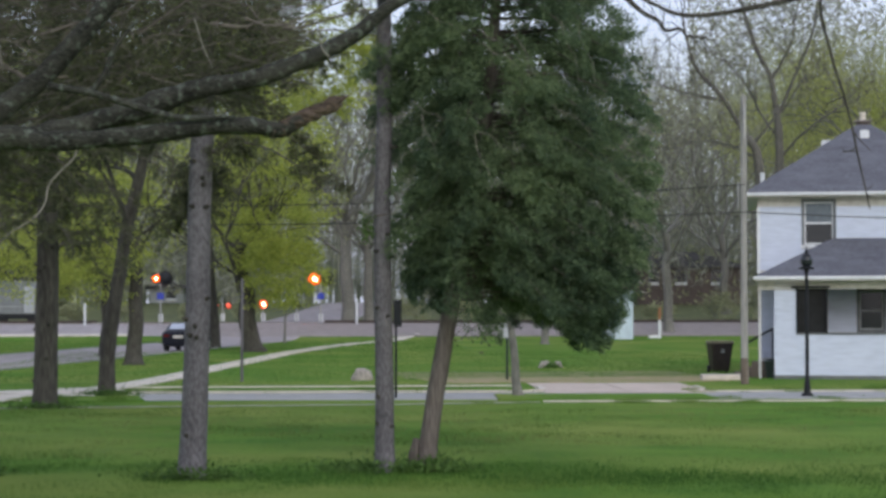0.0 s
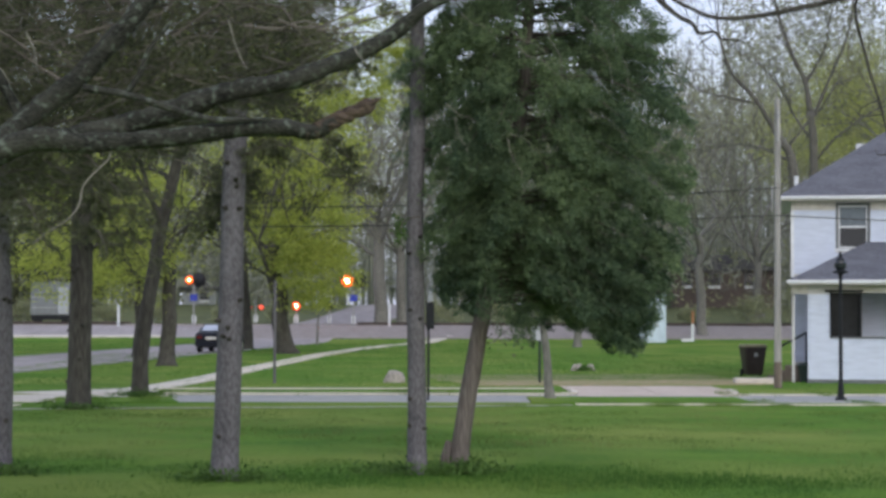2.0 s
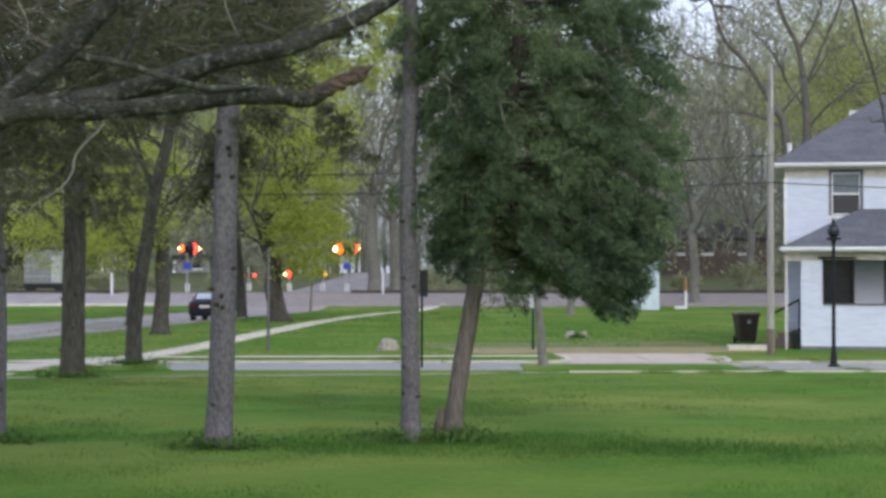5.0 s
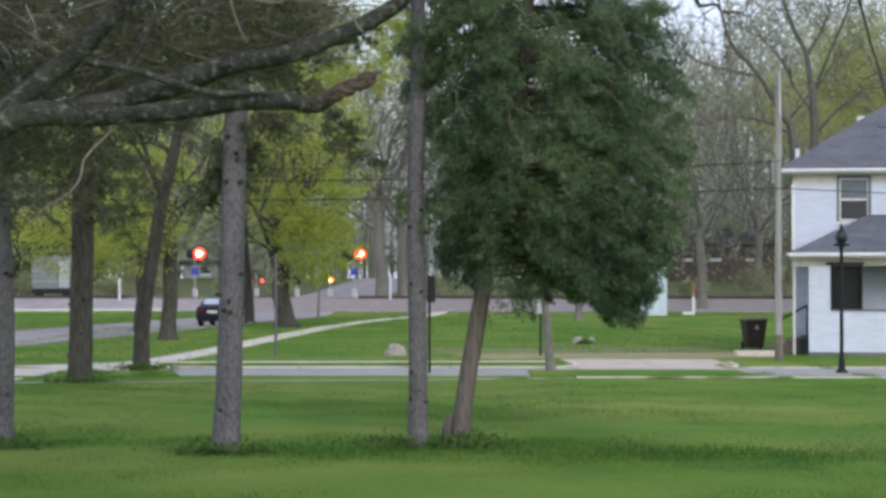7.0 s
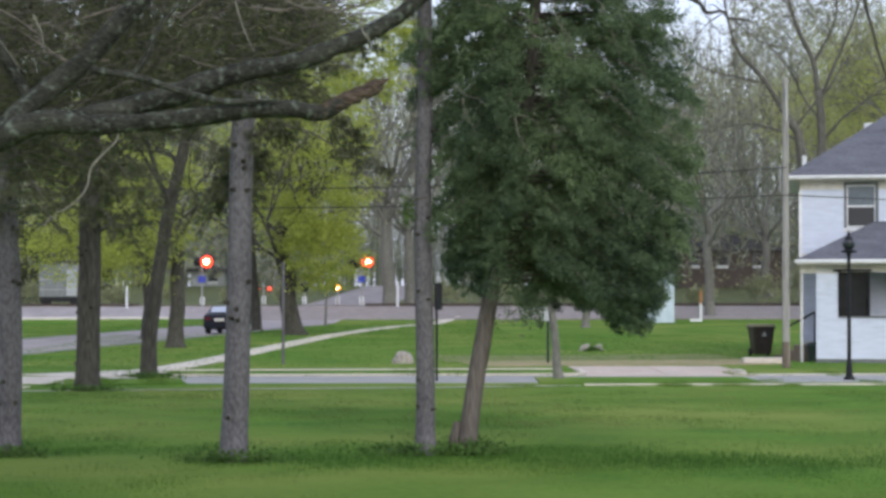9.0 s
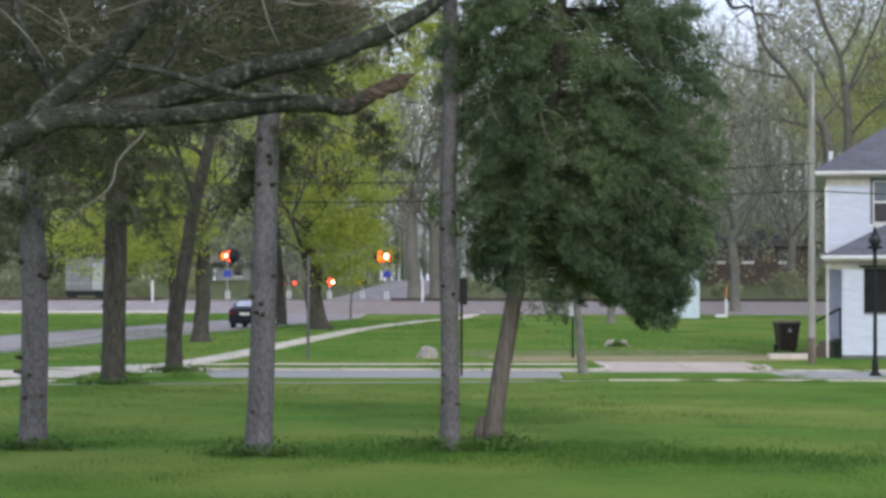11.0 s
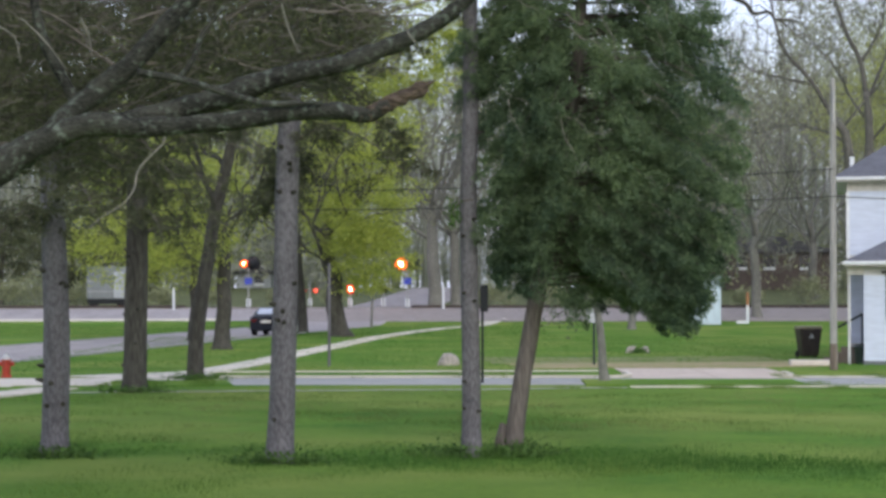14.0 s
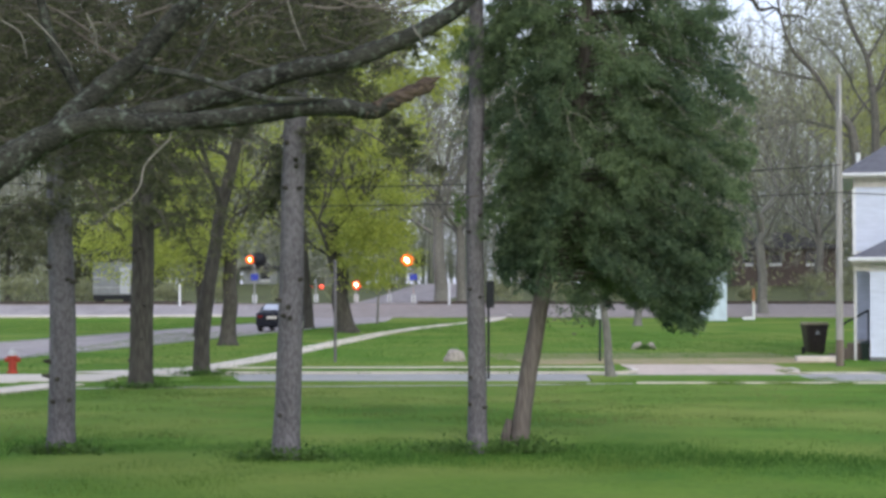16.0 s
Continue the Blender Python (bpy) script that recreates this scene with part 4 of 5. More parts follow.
def big_bare_trees():
    rs = np.random.RandomState(31)
    forked_tree((20.5, 95, 0), [(20.5, 0, -0.2), (20.55, 0, 5.0), (20.56, 0, 9.9), (20.43, 0, 11.9)],
                [([(20.43, 0, 11.8), (20.17, 0.2, 13.45), (19.65, 0.4, 14.6), (19.13, 0.6, 16.2), (18.8, 0.8, 17.6)], 0.15, 0.05),
                 ([(20.5, 0, 11.5), (21.35, -0.3, 13.6), (21.93, -0.5, 15.0), (22.26, -0.6, 16.2), (22.4, -0.7, 17.6)], 0.09, 0.04),
                 ([(20.2, 0.2, 13.2), (20.69, 0.1, 14.1), (21.2, 0.0, 15.15), (21.35, 0.0, 16.5)], 0.08, 0.03),
                 ([(20.55, 0, 9.4), (21.6, -0.4, 10.6), (22.9, -0.7, 11.6), (24.4, -0.9, 12.4)], 0.07, 0.025),
                 ([(20.55, 0, 10.4), (19.8, 0.5, 11.6), (19.2, 0.9, 13.0), (18.0, 1.2, 14.6)], 0.07, 0.025)], rs)
    forked_tree((18.9, 90, 0), [(18.9, 0, -0.2), (18.75, 0, 5.0), (18.49, 0, 9.0), (18.0, 0, 10.0)],
                [([(18.0, 0, 9.9), (16.88, 0.2, 11.9), (15.77, 0.4, 13.2), (15.28, 0.5, 14.7), (15.1, 0.6, 16.0)], 0.13, 0.035),
                 ([(16.9, 0.2, 11.75), (15.65, 0.5, 12.06), (14.17, 0.7, 12.5), (12.8, 0.9, 13.7)], 0.07, 0.02),
                 ([(18.2, 0, 9.6), (18.99, -0.2, 10.64), (19.7, -0.3, 11.4), (20.6, -0.4, 12.8)], 0.07, 0.025),
                 ([(18.4, 0, 9.1), (17.2, -0.3, 9.6), (15.8, -0.5, 9.8), (14.2, -0.7, 9.4)], 0.06, 0.02)], rs)


def far_woods():
    """The woods on the skyline: countless twigs and buds."""
    rs = np.random.RandomState(5)
    V, F = [], []
    n = 900
    for k in range(n):
        y = rs.uniform(190, 330)
        x = rs.uniform(-0.36, 0.46) * y
        h = rs.uniform(19, 33) * (1 - 0.1 * (0.125 < x / y < 0.17))
        if abs(x + 3.4 - road_x(y)) < 6 and y < 235:
            continue
        z = float(height(x, y))
        lx = rs.normal() * 0.8
        tube(V, F, [(x, y, z - 0.2), (x + lx * 0.3, y, z + h * 0.4), (x + lx, y, z + h)], [0.2, 0.14, 0.03], 4)
        for b in range(30):
            f = rs.uniform(0.18, 0.97)
            s = np.array((x + lx * f, y, z + h * f))
            ln = (1.15 - f) * rs.uniform(1.5, 6.5)
            e = s + np.array((rs.choice((-1, 1)) * ln * rs.uniform(0.3, 0.9), rs.normal(), ln * rs.uniform(0.3, 1.0)))
            tube(V, F, [s, (s + e) / 2 + rs.normal(size=3) * 0.2, e], [0.045, 0.03, 0.01], 3)
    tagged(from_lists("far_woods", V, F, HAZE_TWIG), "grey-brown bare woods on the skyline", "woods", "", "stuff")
    m = 370000
    y = rs.uniform(185, 335, m)
    x = rs.uniform(-0.36, 0.46, m) * y
    top = (24 + 4 * np.sin(x * 0.13 + 1) + 3 * np.sin(x * 0.41)) * np.where((x / y > 0.125) & (x / y < 0.17), 0.95, np.where(x / y > 0.165, 1.32, 1.12))
    z = height(x, y) + rs.uniform(0.0, 1, m) ** 0.8 * np.where(rs.uniform(0, 1, m) < 0.2, 6.0, top)
    keep = (np.abs(x + 3.4 - road_x(y)) > 7) | (y > 240)
    C = np.stack([x, y, z], 1)[keep]
    k2 = rs.uniform(0, 1, len(C)) < 0.5
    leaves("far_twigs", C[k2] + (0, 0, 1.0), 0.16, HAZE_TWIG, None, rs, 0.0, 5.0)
    tagged(bpy.data.objects["far_twigs"], "grey-brown haze of twigs in the far woods", "woods", "", "stuff")
    C = C[~k2]
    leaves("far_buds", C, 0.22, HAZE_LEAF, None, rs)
    tagged(bpy.data.objects["far_buds"], "olive and yellow-green budding woods on the skyline", "woods", "", "stuff")


def track_scrub():
    """Leafless scrub and low bushes along the far side of the railway."""
    rs = np.random.RandomState(8)
    for x, y, w, h in ((24.5, 158, 1.3, 1.7), (29.5, 160, 1.6, 2.6), (33.5, 162, 2.0, 3.4), (38, 160, 1.8, 3.0), (42.5, 161, 2.0, 2.6), (47, 160, 2.0, 2.8),
                        (-40, 157, 1.8, 2.6), (-37, 158, 1.8, 3.0), (-34.5, 159, 1.8, 2.4), (-32, 158, 1.8, 3.2), (-29.5, 160, 1.6, 2.2), (-22, 158, 1.5, 1.8), (-19, 160, 1.5, 2.0), (-13.5, 164, 1.5, 1.8), (-9, 163, 1.4, 1.7), (4, 160, 1.6, 2.4), (8, 162, 1.8, 2.8)):
        root = empty("scrub_bush", pose(x, y, float(height(x, y))), "brown leafless scrub bush beside the railway", "bush", "scrub beside the railway")
        V, F, tips = [], [], []
        for k in range(9):
            a = rs.uniform(0, 2 * np.pi)
            grow(V, F, tips, np.array((0.2 * math.cos(a), 0.2 * math.sin(a), -0.1)), np.array((math.cos(a) * 0.5, math.sin(a) * 0.5, 0.9)), h * 0.42, 0.03, 2, rs)
        from_lists("branching", V, F, HAZE_TWIG, root)
        leaves("foliage", np.concatenate([p + rs.normal(size=(7, 3)) * w * 0.16 for p, d in tips]), 0.10, HAZE_LEAF if x < 45 else HAZE_TWIG, root, rs)


build_trees()
big_bare_trees()
far_woods()
track_scrub()


# ---------------------------------------------------------------- the house
def cut_wall(x0, x1, z0, z1, holes):
    """Rectangles that fill a wall round its holes (x0, x1, z0, z1)."""
    out, xs = [], sorted({x0, x1, *[h[0] for h in holes], *[h[1] for h in holes]})
    for a, b in zip(xs, xs[1:]):
        spans = sorted((h[2], h[3]) for h in holes if h[0] < (a + b) / 2 < h[1])
        z = z0
        for s, e in spans:
            if s > z:
                out.append((a, b, z, s))
            z = e
        if z < z1:
            out.append((a, b, z, z1))
    return out


def window(parent, x0, x1, z0, z1, y, blind=False):
    """A sash window set into a front wall at y: frame, sashes, panes."""
    bm = bmesh.new()
    f = 0.09
    for a in ((x0 - f, x0, z0 - f, z1 + f), (x1, x1 + f, z0 - f, z1 + f), (x0, x1, z1, z1 + f), (x0, x1, z0 - f, z0)):
        box(bm, a[0], a[1], y - 0.05, y + 0.08, a[2], a[3])
    w = part("window", bm, TRIM_GREY, parent, "dark grey window surround")
    zm = (z0 + z1) / 2
    bm = bmesh.new()
    for a in ((x0, x0 + 0.04, z0, z1), (x1 - 0.04, x1, z0, z1), (x0 + 0.04, x1 - 0.04, z0, z0 + 0.05), (x0 + 0.04, x1 - 0.04, z1 - 0.05, z1), (x0 + 0.04, x1 - 0.04, zm - 0.03, zm + 0.03)):
        box(bm, a[0], a[1], y + 0.0, y + 0.05, a[2], a[3])
    part("sash", bm, WHITE if blind else SASH, w, "painted sash bars")
    part("pane", boxed(x0 + 0.04, x1 - 0.04, y + 0.02, y + 0.03, z0 + 0.05, zm - 0.03), GLASS, w)
    part("pane", boxed(x0 + 0.04, x1 - 0.04, y + 0.02, y + 0.03, zm + 0.03, z1 - 0.05), BLIND if blind else GLASS, w)
    if blind:
        part("sill", boxed(x0 - 0.12, x1 + 0.12, y - 0.09, y - 0.052, z0 - 0.1, z0 - 0.02, bevel=0.01), WHITE, w, "white window sill")
    return w


def boards(parent, x0, x1, z0, z1, y, holes, exposure=0.165):
    """Lapped siding boards, one by one."""
    z = z0
    while z < z1 - 0.02:
        t = min(z + exposure, z1)
        cuts = [h for h in holes if h[2] < t - 0.01 and h[3] > z + 0.01]
        xs = [x0] + sorted(v for h in cuts for v in (h[0], h[1])) + [x1]
        for a, b in zip(xs[::2], xs[1::2]):
            if b - a < 0.03:
                continue
            V = [(a, y - 0.030, z), (b, y - 0.030, z), (b, y - 0.006, t + 0.012), (a, y - 0.006, t + 0.012), (a, y + 0.01, z), (b, y + 0.01, z), (b, y + 0.01, t + 0.012), (a, y + 0.01, t + 0.012)]
            from_lists("siding_board", V, [(0, 1, 2, 3), (0, 4, 5, 1), (3, 2, 6, 7), (0, 3, 7, 4), (1, 5, 6, 2), (4, 7, 6, 5)], SIDING, parent)
        z = t


def hip(bm, x0, x1, y0, y1, z, peak, ridge0, ridge1, thick=0.12):
    """A hip roof over a rectangle; its ridge runs between two points."""
    v = [bm.verts.new(p) for p in ((x0, y0, z), (x1, y0, z), (x1, y1, z), (x0, y1, z))]
    w = [bm.verts.new(p) for p in ((x0, y0, z - thick), (x1, y0, z - thick), (x1, y1, z - thick), (x0, y1, z - thick))]
    a, b = bm.verts.new((*ridge0, peak)), bm.verts.new((*ridge1, peak))
    for f in ((v[0], v[1], b, a), (v[2], v[3], a, b), (v[3], v[0], a), (v[1], v[2], b)):
        bm.faces.new(f)
    for i in range(4):
        j = (i + 1) % 4
        bm.faces.new((w[i], w[j], v[j], v[i]))
    bm.faces.new(w[::-1])
    return bm


def build_house():
    house = empty("house", pose(12.9, 62.9, 0, 0, 0, -12), "white two-storey clapboard house with a grey hip roof", "house")
    W, D, EAVE = 7.0, 7.2, 5.72
    up = [(1.47, 2.37, 4.22, 5.58), (4.6, 5.5, 4.22, 5.58)]
    low = [(3.18, 3.9, 1.5, 2.72), (4.12, 4.84, 1.5, 2.72)]
    front = None
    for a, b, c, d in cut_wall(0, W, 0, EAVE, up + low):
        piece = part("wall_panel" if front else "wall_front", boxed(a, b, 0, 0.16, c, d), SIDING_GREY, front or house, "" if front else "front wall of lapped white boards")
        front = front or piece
    bm = bmesh.new()
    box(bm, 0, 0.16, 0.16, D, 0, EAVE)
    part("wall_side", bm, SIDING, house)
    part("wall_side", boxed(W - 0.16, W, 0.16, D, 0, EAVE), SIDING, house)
    part("wall_back", boxed(0.16, W - 0.16, D - 0.16, D, 0, EAVE), SIDING, house)
    part("floor_upper", boxed(0.16, W - 0.16, 0.16, D - 0.16, 3.0, 3.1), DARK_IN, house)
    boards(front, 0.0, W, 3.4, EAVE - 0.3, 0, [(h[0] - 0.09, h[1] + 0.09, h[2] - 0.09, h[3] + 0.09) for h in up])
    boards(front, 0.0, W - 0.3, 0.6, 3.0, 0, [(h[0] - 0.09, h[1] + 0.09, h[2] - 0.09, h[3] + 0.09) for h in low])
    for a, b in ((0, 1.38), (2.46, 4.51), (5.59, W)):
        part("frieze", boxed(a, b, -0.035, 0, EAVE - 0.28, EAVE), SOFFIT, house, "board under the eaves, the shade put in as a tan colour")
    part("corner_board", boxed(-0.03, 0.07, -0.05, 0.0, 3.3, EAVE - 0.3), WHITE, house)
    for h in up:
        window(house, *h, 0.04, True)
    part("roof", hip(bmesh.new(), -0.42, W + 0.42, -0.42, D + 0.42, EAVE + 0.16, 8.35, (W / 2 - 0.25, D / 2), (W / 2 + 0.25, D / 2), 0.05), ROOF, house, "grey asphalt shingle hip roof")
    part("soffit", boxed(-0.4, W + 0.4, -0.4, D + 0.4, EAVE, EAVE + 0.1), SOFFIT, house)
    bm = bmesh.new()
    for a in ((-0.5, W + 0.5, -0.5, -0.42), (-0.5, W + 0.5, D + 0.42, D + 0.5), (-0.5, -0.42, -0.42, D + 0.42), (W + 0.42, W + 0.5, -0.42, D + 0.42)):
        box(bm, *a, EAVE + 0.05, EAVE + 0.15, bevel=0.02)
    part("gutter", bm, WHITE, house, "white eaves gutter")
    part("chimney", boxed(3.28, 3.72, 3.9, 4.34, 7.8, 8.48, bevel=0.02), BRICK, house)
    part("chimney_cap", boxed(3.2, 3.8, 3.82, 4.42, 8.48, 8.54, bevel=0.01), BALLAST, house)
    part("flue", turned([(0.1, 0), (0.1, 0.2), (0.13, 0.21), (0.11, 0.28)], 10, (3.5, 4.12, 8.54)), CONCRETE, house, "pale flue pot")
    for x, y, z in ((2.1, 3.2, 7.72), (3.35, 2.75, 8.0)):
        part("roof_vent", boxed(x, x + 0.3, y, y + 0.3, z - 0.2, z + 0.1, bevel=0.02), WHITE, house, "small white roof vent")
    part("vent_pipe", turned([(0.07, 0), (0.07, 0.55), (0.085, 0.56), (0.085, 0.62)], 10, (0.15, 0.6, 5.95)), WHITE, house, "white vent pipe")
    part("service_mast", turned([(0.035, 0), (0.035, 0.7), (0.06, 0.72), (0.05, 0.82)], 8, (-0.62, -0.1, 5.4)), GALV, house)
    part("mast_bracket", boxed(-0.62, -0.5, -0.12, -0.08, 5.75, 5.79), GALV, house)
    # enclosed porch
    Y = -2.25
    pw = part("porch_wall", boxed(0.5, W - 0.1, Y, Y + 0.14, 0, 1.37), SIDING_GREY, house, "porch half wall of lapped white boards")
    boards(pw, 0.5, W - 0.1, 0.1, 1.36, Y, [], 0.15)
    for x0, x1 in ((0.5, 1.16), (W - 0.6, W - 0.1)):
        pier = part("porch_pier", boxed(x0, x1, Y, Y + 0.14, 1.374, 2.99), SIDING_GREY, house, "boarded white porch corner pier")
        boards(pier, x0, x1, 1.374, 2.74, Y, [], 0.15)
    part("porch_sill", boxed(1.16, W - 0.6, Y - 0.05, Y + 0.18, 1.374, 1.43, bevel=0.01), TRIM_GREY, house, "grey porch sill")
    part("porch_lintel", boxed(1.16, W - 0.6, Y + 0.0, Y + 0.14, 2.78, 2.99), SOFFIT, house, "board over the porch opening, the eave's shade put in as tan")
    part("porch_side", boxed(0.5, 0.64, Y + 0.14, Y + 0.9, 0, 3.0), SIDING, house)
    part("porch_side", boxed(W - 0.24, W - 0.1, Y + 0.14, 0, 0, 3.0), SIDING, house)
    part("porch_floor", boxed(0.64, W - 0.24, Y + 0.14, 0, 0.45, 0.55), DARK_IN, house)
    part("porch_post", boxed(0.02, 0.10, Y + 0.1, Y + 0.18, 0, 3.0), SIDING_GREY, house)
    part("porch_beam", boxed(0.0, 0.5, Y + 0.02, Y + 0.2, 2.75, 3.0), SOFFIT, house)
    part("base_board", boxed(0.48, W - 0.08, Y - 0.04, Y - 0.032, 0.0, 0.12), TRIM_GREY, house)
    part("porch_panel", boxed(1.22, 2.06, Y + 0.06, Y + 0.08, 1.43, 2.78), DARK_IN, house, "black screen in the porch opening")
    bm = bmesh.new()
    for a in ((1.165, 1.22, 1.43, 2.86), (2.06, 2.12, 1.43, 2.78), (1.02, 2.18, 2.80, 2.87)):
        box(bm, a[0], a[1], Y - 0.06, Y + 0.05, a[2], a[3])
    part("screen_frame", bm, BLACK_METAL, house)
    for h in low:
        window(house, *h, 0.03)
    part("porch_roof", hip(bmesh.new(), -0.1, W + 0.2, Y - 0.4, 2.3, 3.16, 4.42, (2.35, -0.02), (W - 2.4, -0.02), 0.04), ROOF, house, "grey shingle porch roof")
    part("porch_gutter", boxed(-0.14, W + 0.24, Y - 0.47, Y - 0.4, 3.06, 3.17, bevel=0.02), WHITE, house, "white porch gutter")
    part("porch_soffit", boxed(-0.08, W + 0.18, Y - 0.38, 0, 3.01, 3.09), SOFFIT, house)
    # side steps with a dark rail
    for i in range(3):
        part("step", boxed(-0.75 + 0.27 * i, 0.5, Y + 0.95, Y + 2.0, 0.17 * i, 0.17 * (i + 1)), STAINED, house, "weathered brown step")
    bm = bmesh.new()
    box(bm, 0.42, 0.47, Y + 0.9, Y + 0.95, 0.5, 1.55)
    box(bm, -0.5, -0.46, Y + 0.9, Y + 0.95, 0.17, 1.0)
    V = [bm.verts.new(p) for p in ((-0.55, Y + 0.9, 0.95), (0.45, Y + 0.9, 1.5), (0.45, Y + 0.9, 1.58), (-0.55, Y + 0.9, 1.03))]
    U = [bm.verts.new(v.co + Vector((0, 0.06, 0))) for v in V]
    for i in range(4):
        bm.faces.new((V[i], V[(i + 1) % 4], U[(i + 1) % 4], U[i]))
    bm.faces.new(V[::-1])
    bm.faces.new(U)
    part("hand_rail", bm, BLACK_METAL, house, "dark stair rail")
    return house


# ---------------------------------------------------------------- poles, lamps, bins, stones
def street_lamp(base, tall):
    lamp = empty("street_lamp", pose(*base), "black old-style street lamp post beside the street", "street lamp")
    part("post", turned([(0.15, 0), (0.15, 0.06), (0.09, 0.1), (0.075, 0.35), (0.06, 0.42), (0.05, 0.5), (0.045, tall - 0.62), (0.07, tall - 0.6), (0.05, tall - 0.56)]), BLACK_METAL, lamp, smooth=False)
    part("collar", turned([(0.05, 0), (0.19, 0.02), (0.2, 0.05), (0.09, 0.10)], 14, (0, 0, tall - 0.56)), BLACK_METAL, lamp)
    part("lantern", turned([(0.09, 0), (0.145, 0.06), (0.15, 0.16), (0.12, 0.24), (0.06, 0.27)], 14, (0, 0, tall - 0.47)), GLASS, lamp, "dark unlit lantern globe")
    part("finial", turned([(0.13, 0), (0.06, 0.06), (0.03, 0.09), (0.05, 0.13), (0.02, 0.19), (0.004, 0.24)], 12, (0, 0, tall - 0.22)), BLACK_METAL, lamp)


def wheeled_bin(base, yaw):
    b = empty("wheeled_bin", pose(*base, 0, 0, yaw), "dark brown wheeled rubbish bin on the grass", "bin")
    bm = bmesh.new()
    lo = [bm.verts.new(p) for p in ((-0.27, -0.29, 0.06), (0.27, -0.29, 0.06), (0.27, 0.27, 0.06), (-0.27, 0.27, 0.06))]
    hi = [bm.verts.new(p) for p in ((-0.37, -0.40, 0.98), (0.37, -0.40, 0.98), (0.37, 0.40, 0.98), (-0.37, 0.40, 0.98))]
    for i in range(4):
        bm.faces.new((lo[i], lo[(i + 1) % 4], hi[(i + 1) % 4], hi[i]))
    bm.faces.new(lo[::-1])
    bm.faces.new(hi)
    bmesh.ops.bevel(bm, geom=list(bm.edges), offset=0.035, segments=2, affect="EDGES")
    part("body", bm, BIN_BROWN, b)
    part("rim", boxed(-0.40, 0.40, -0.43, 0.43, 0.94, 0.99, bevel=0.015), BIN_BROWN, b)
    part("lid", boxed(-0.40, 0.40, -0.44, 0.42, 0.99, 1.08, bevel=0.04), BIN_LID, b, "slightly paler domed lid")
    part("handle", boxed(-0.3, 0.3, 0.43, 0.49, 0.93, 0.97, bevel=0.012), BIN_BROWN, b)
    bm = bmesh.new()
    tri = [bm.verts.new(p) for p in ((-0.08, -0.395, 0.68), (0.08, -0.395, 0.68), (0.0, -0.415, 0.84))]
    back = [bm.verts.new(v.co + Vector((0, 0.03, 0))) for v in tri]
    bm.faces.new(tri)
    bm.faces.new(back[::-1])
    for i in range(3):
        bm.faces.new((tri[i], back[i], back[(i + 1) % 3], tri[(i + 1) % 3]))
    part("emblem", bm, SILVER, b, "pale triangular mark")
    for x in (-0.33, 0.29):
        w = bmesh.new()
        bmesh.ops.create_cone(w, cap_ends=True, segments=16, radius1=0.13, radius2=0.13, depth=0.06, matrix=Matrix.Translation((x + 0.02, 0.27, 0.13)) @ Matrix.Rotation(math.pi / 2, 4, "Y"))
        part("wheel", w, RUBBER, b)


def boulder(base, size, seed, label):
    bm = bmesh.new()
    bmesh.ops.create_icosphere(bm, subdivisions=4, radius=1.0)
    for v in bm.verts:
        k = 1 + 0.22 * noise.noise(v.co * 1.3 + Vector((seed, 0, 0))) + 0.07 * noise.noise(v.co * 4 + Vector((seed, 3, 0)))
        v.co = Vector((v.co.x * size[0] * k, v.co.y * size[1] * k, max(v.co.z * size[2] * k, -0.25 * size[2]) + size[2] * 0.2))
    ob = part("boulder", bm, ROCK, smooth=True)
    ob.location = base
    return tagged(ob, label, "boulder", "boulders on the verge")


def sag_wire(a, b, sag, r, label):
    a, b = np.array(a, float), np.array(b, float)
    V, F = [], []
    tube(V, F, [a + (b - a) * t - (0, 0, 4 * sag * t * (1 - t)) for t in np.linspace(0, 1, 25)], [r] * 25, 5)
    tagged(from_lists("overhead_wire", V, F, WIRE), label, "wire", "overhead wires")


def utility_pole():
    p = empty("utility_pole", pose(11.2, 56.6, 0), "weathered grey wooden utility pole with wires", "utility pole")
    part("shaft", turned([(0.115, -0.1), (0.11, 0.1), (0.095, 4), (0.08, 8.32), (0.02, 8.38)], 14), POLE_WOOD, p)
    for z in (7.75,):
        part("insulator", turned([(0.03, 0), (0.06, 0.03), (0.035, 0.08), (0.06, 0.12), (0.03, 0.17)], 10, (0, -0.15, z)), GALV, p)
    part("bracket", boxed(-0.025, 0.025, -0.17, -0.08, 7.1, 8.1), GALV, p)
    part("ground_wire", boxed(0.07, 0.08, -0.10, -0.07, 0.1, 7.1), GALV, p)
    part("brown_butt", turned([(0.12, -0.1), (0.118, 0.5), (0.111, 0.75)], 14), STAINED, p, "darker brown foot of the pole")


def slim_post(name, base, tall, r, mat, label, category):
    p = empty(name, pose(*base), label, category)
    part("shaft", turned([(r, -0.1), (r, tall - 0.02), (r * 0.6, tall)], 9), mat, p)
    return p


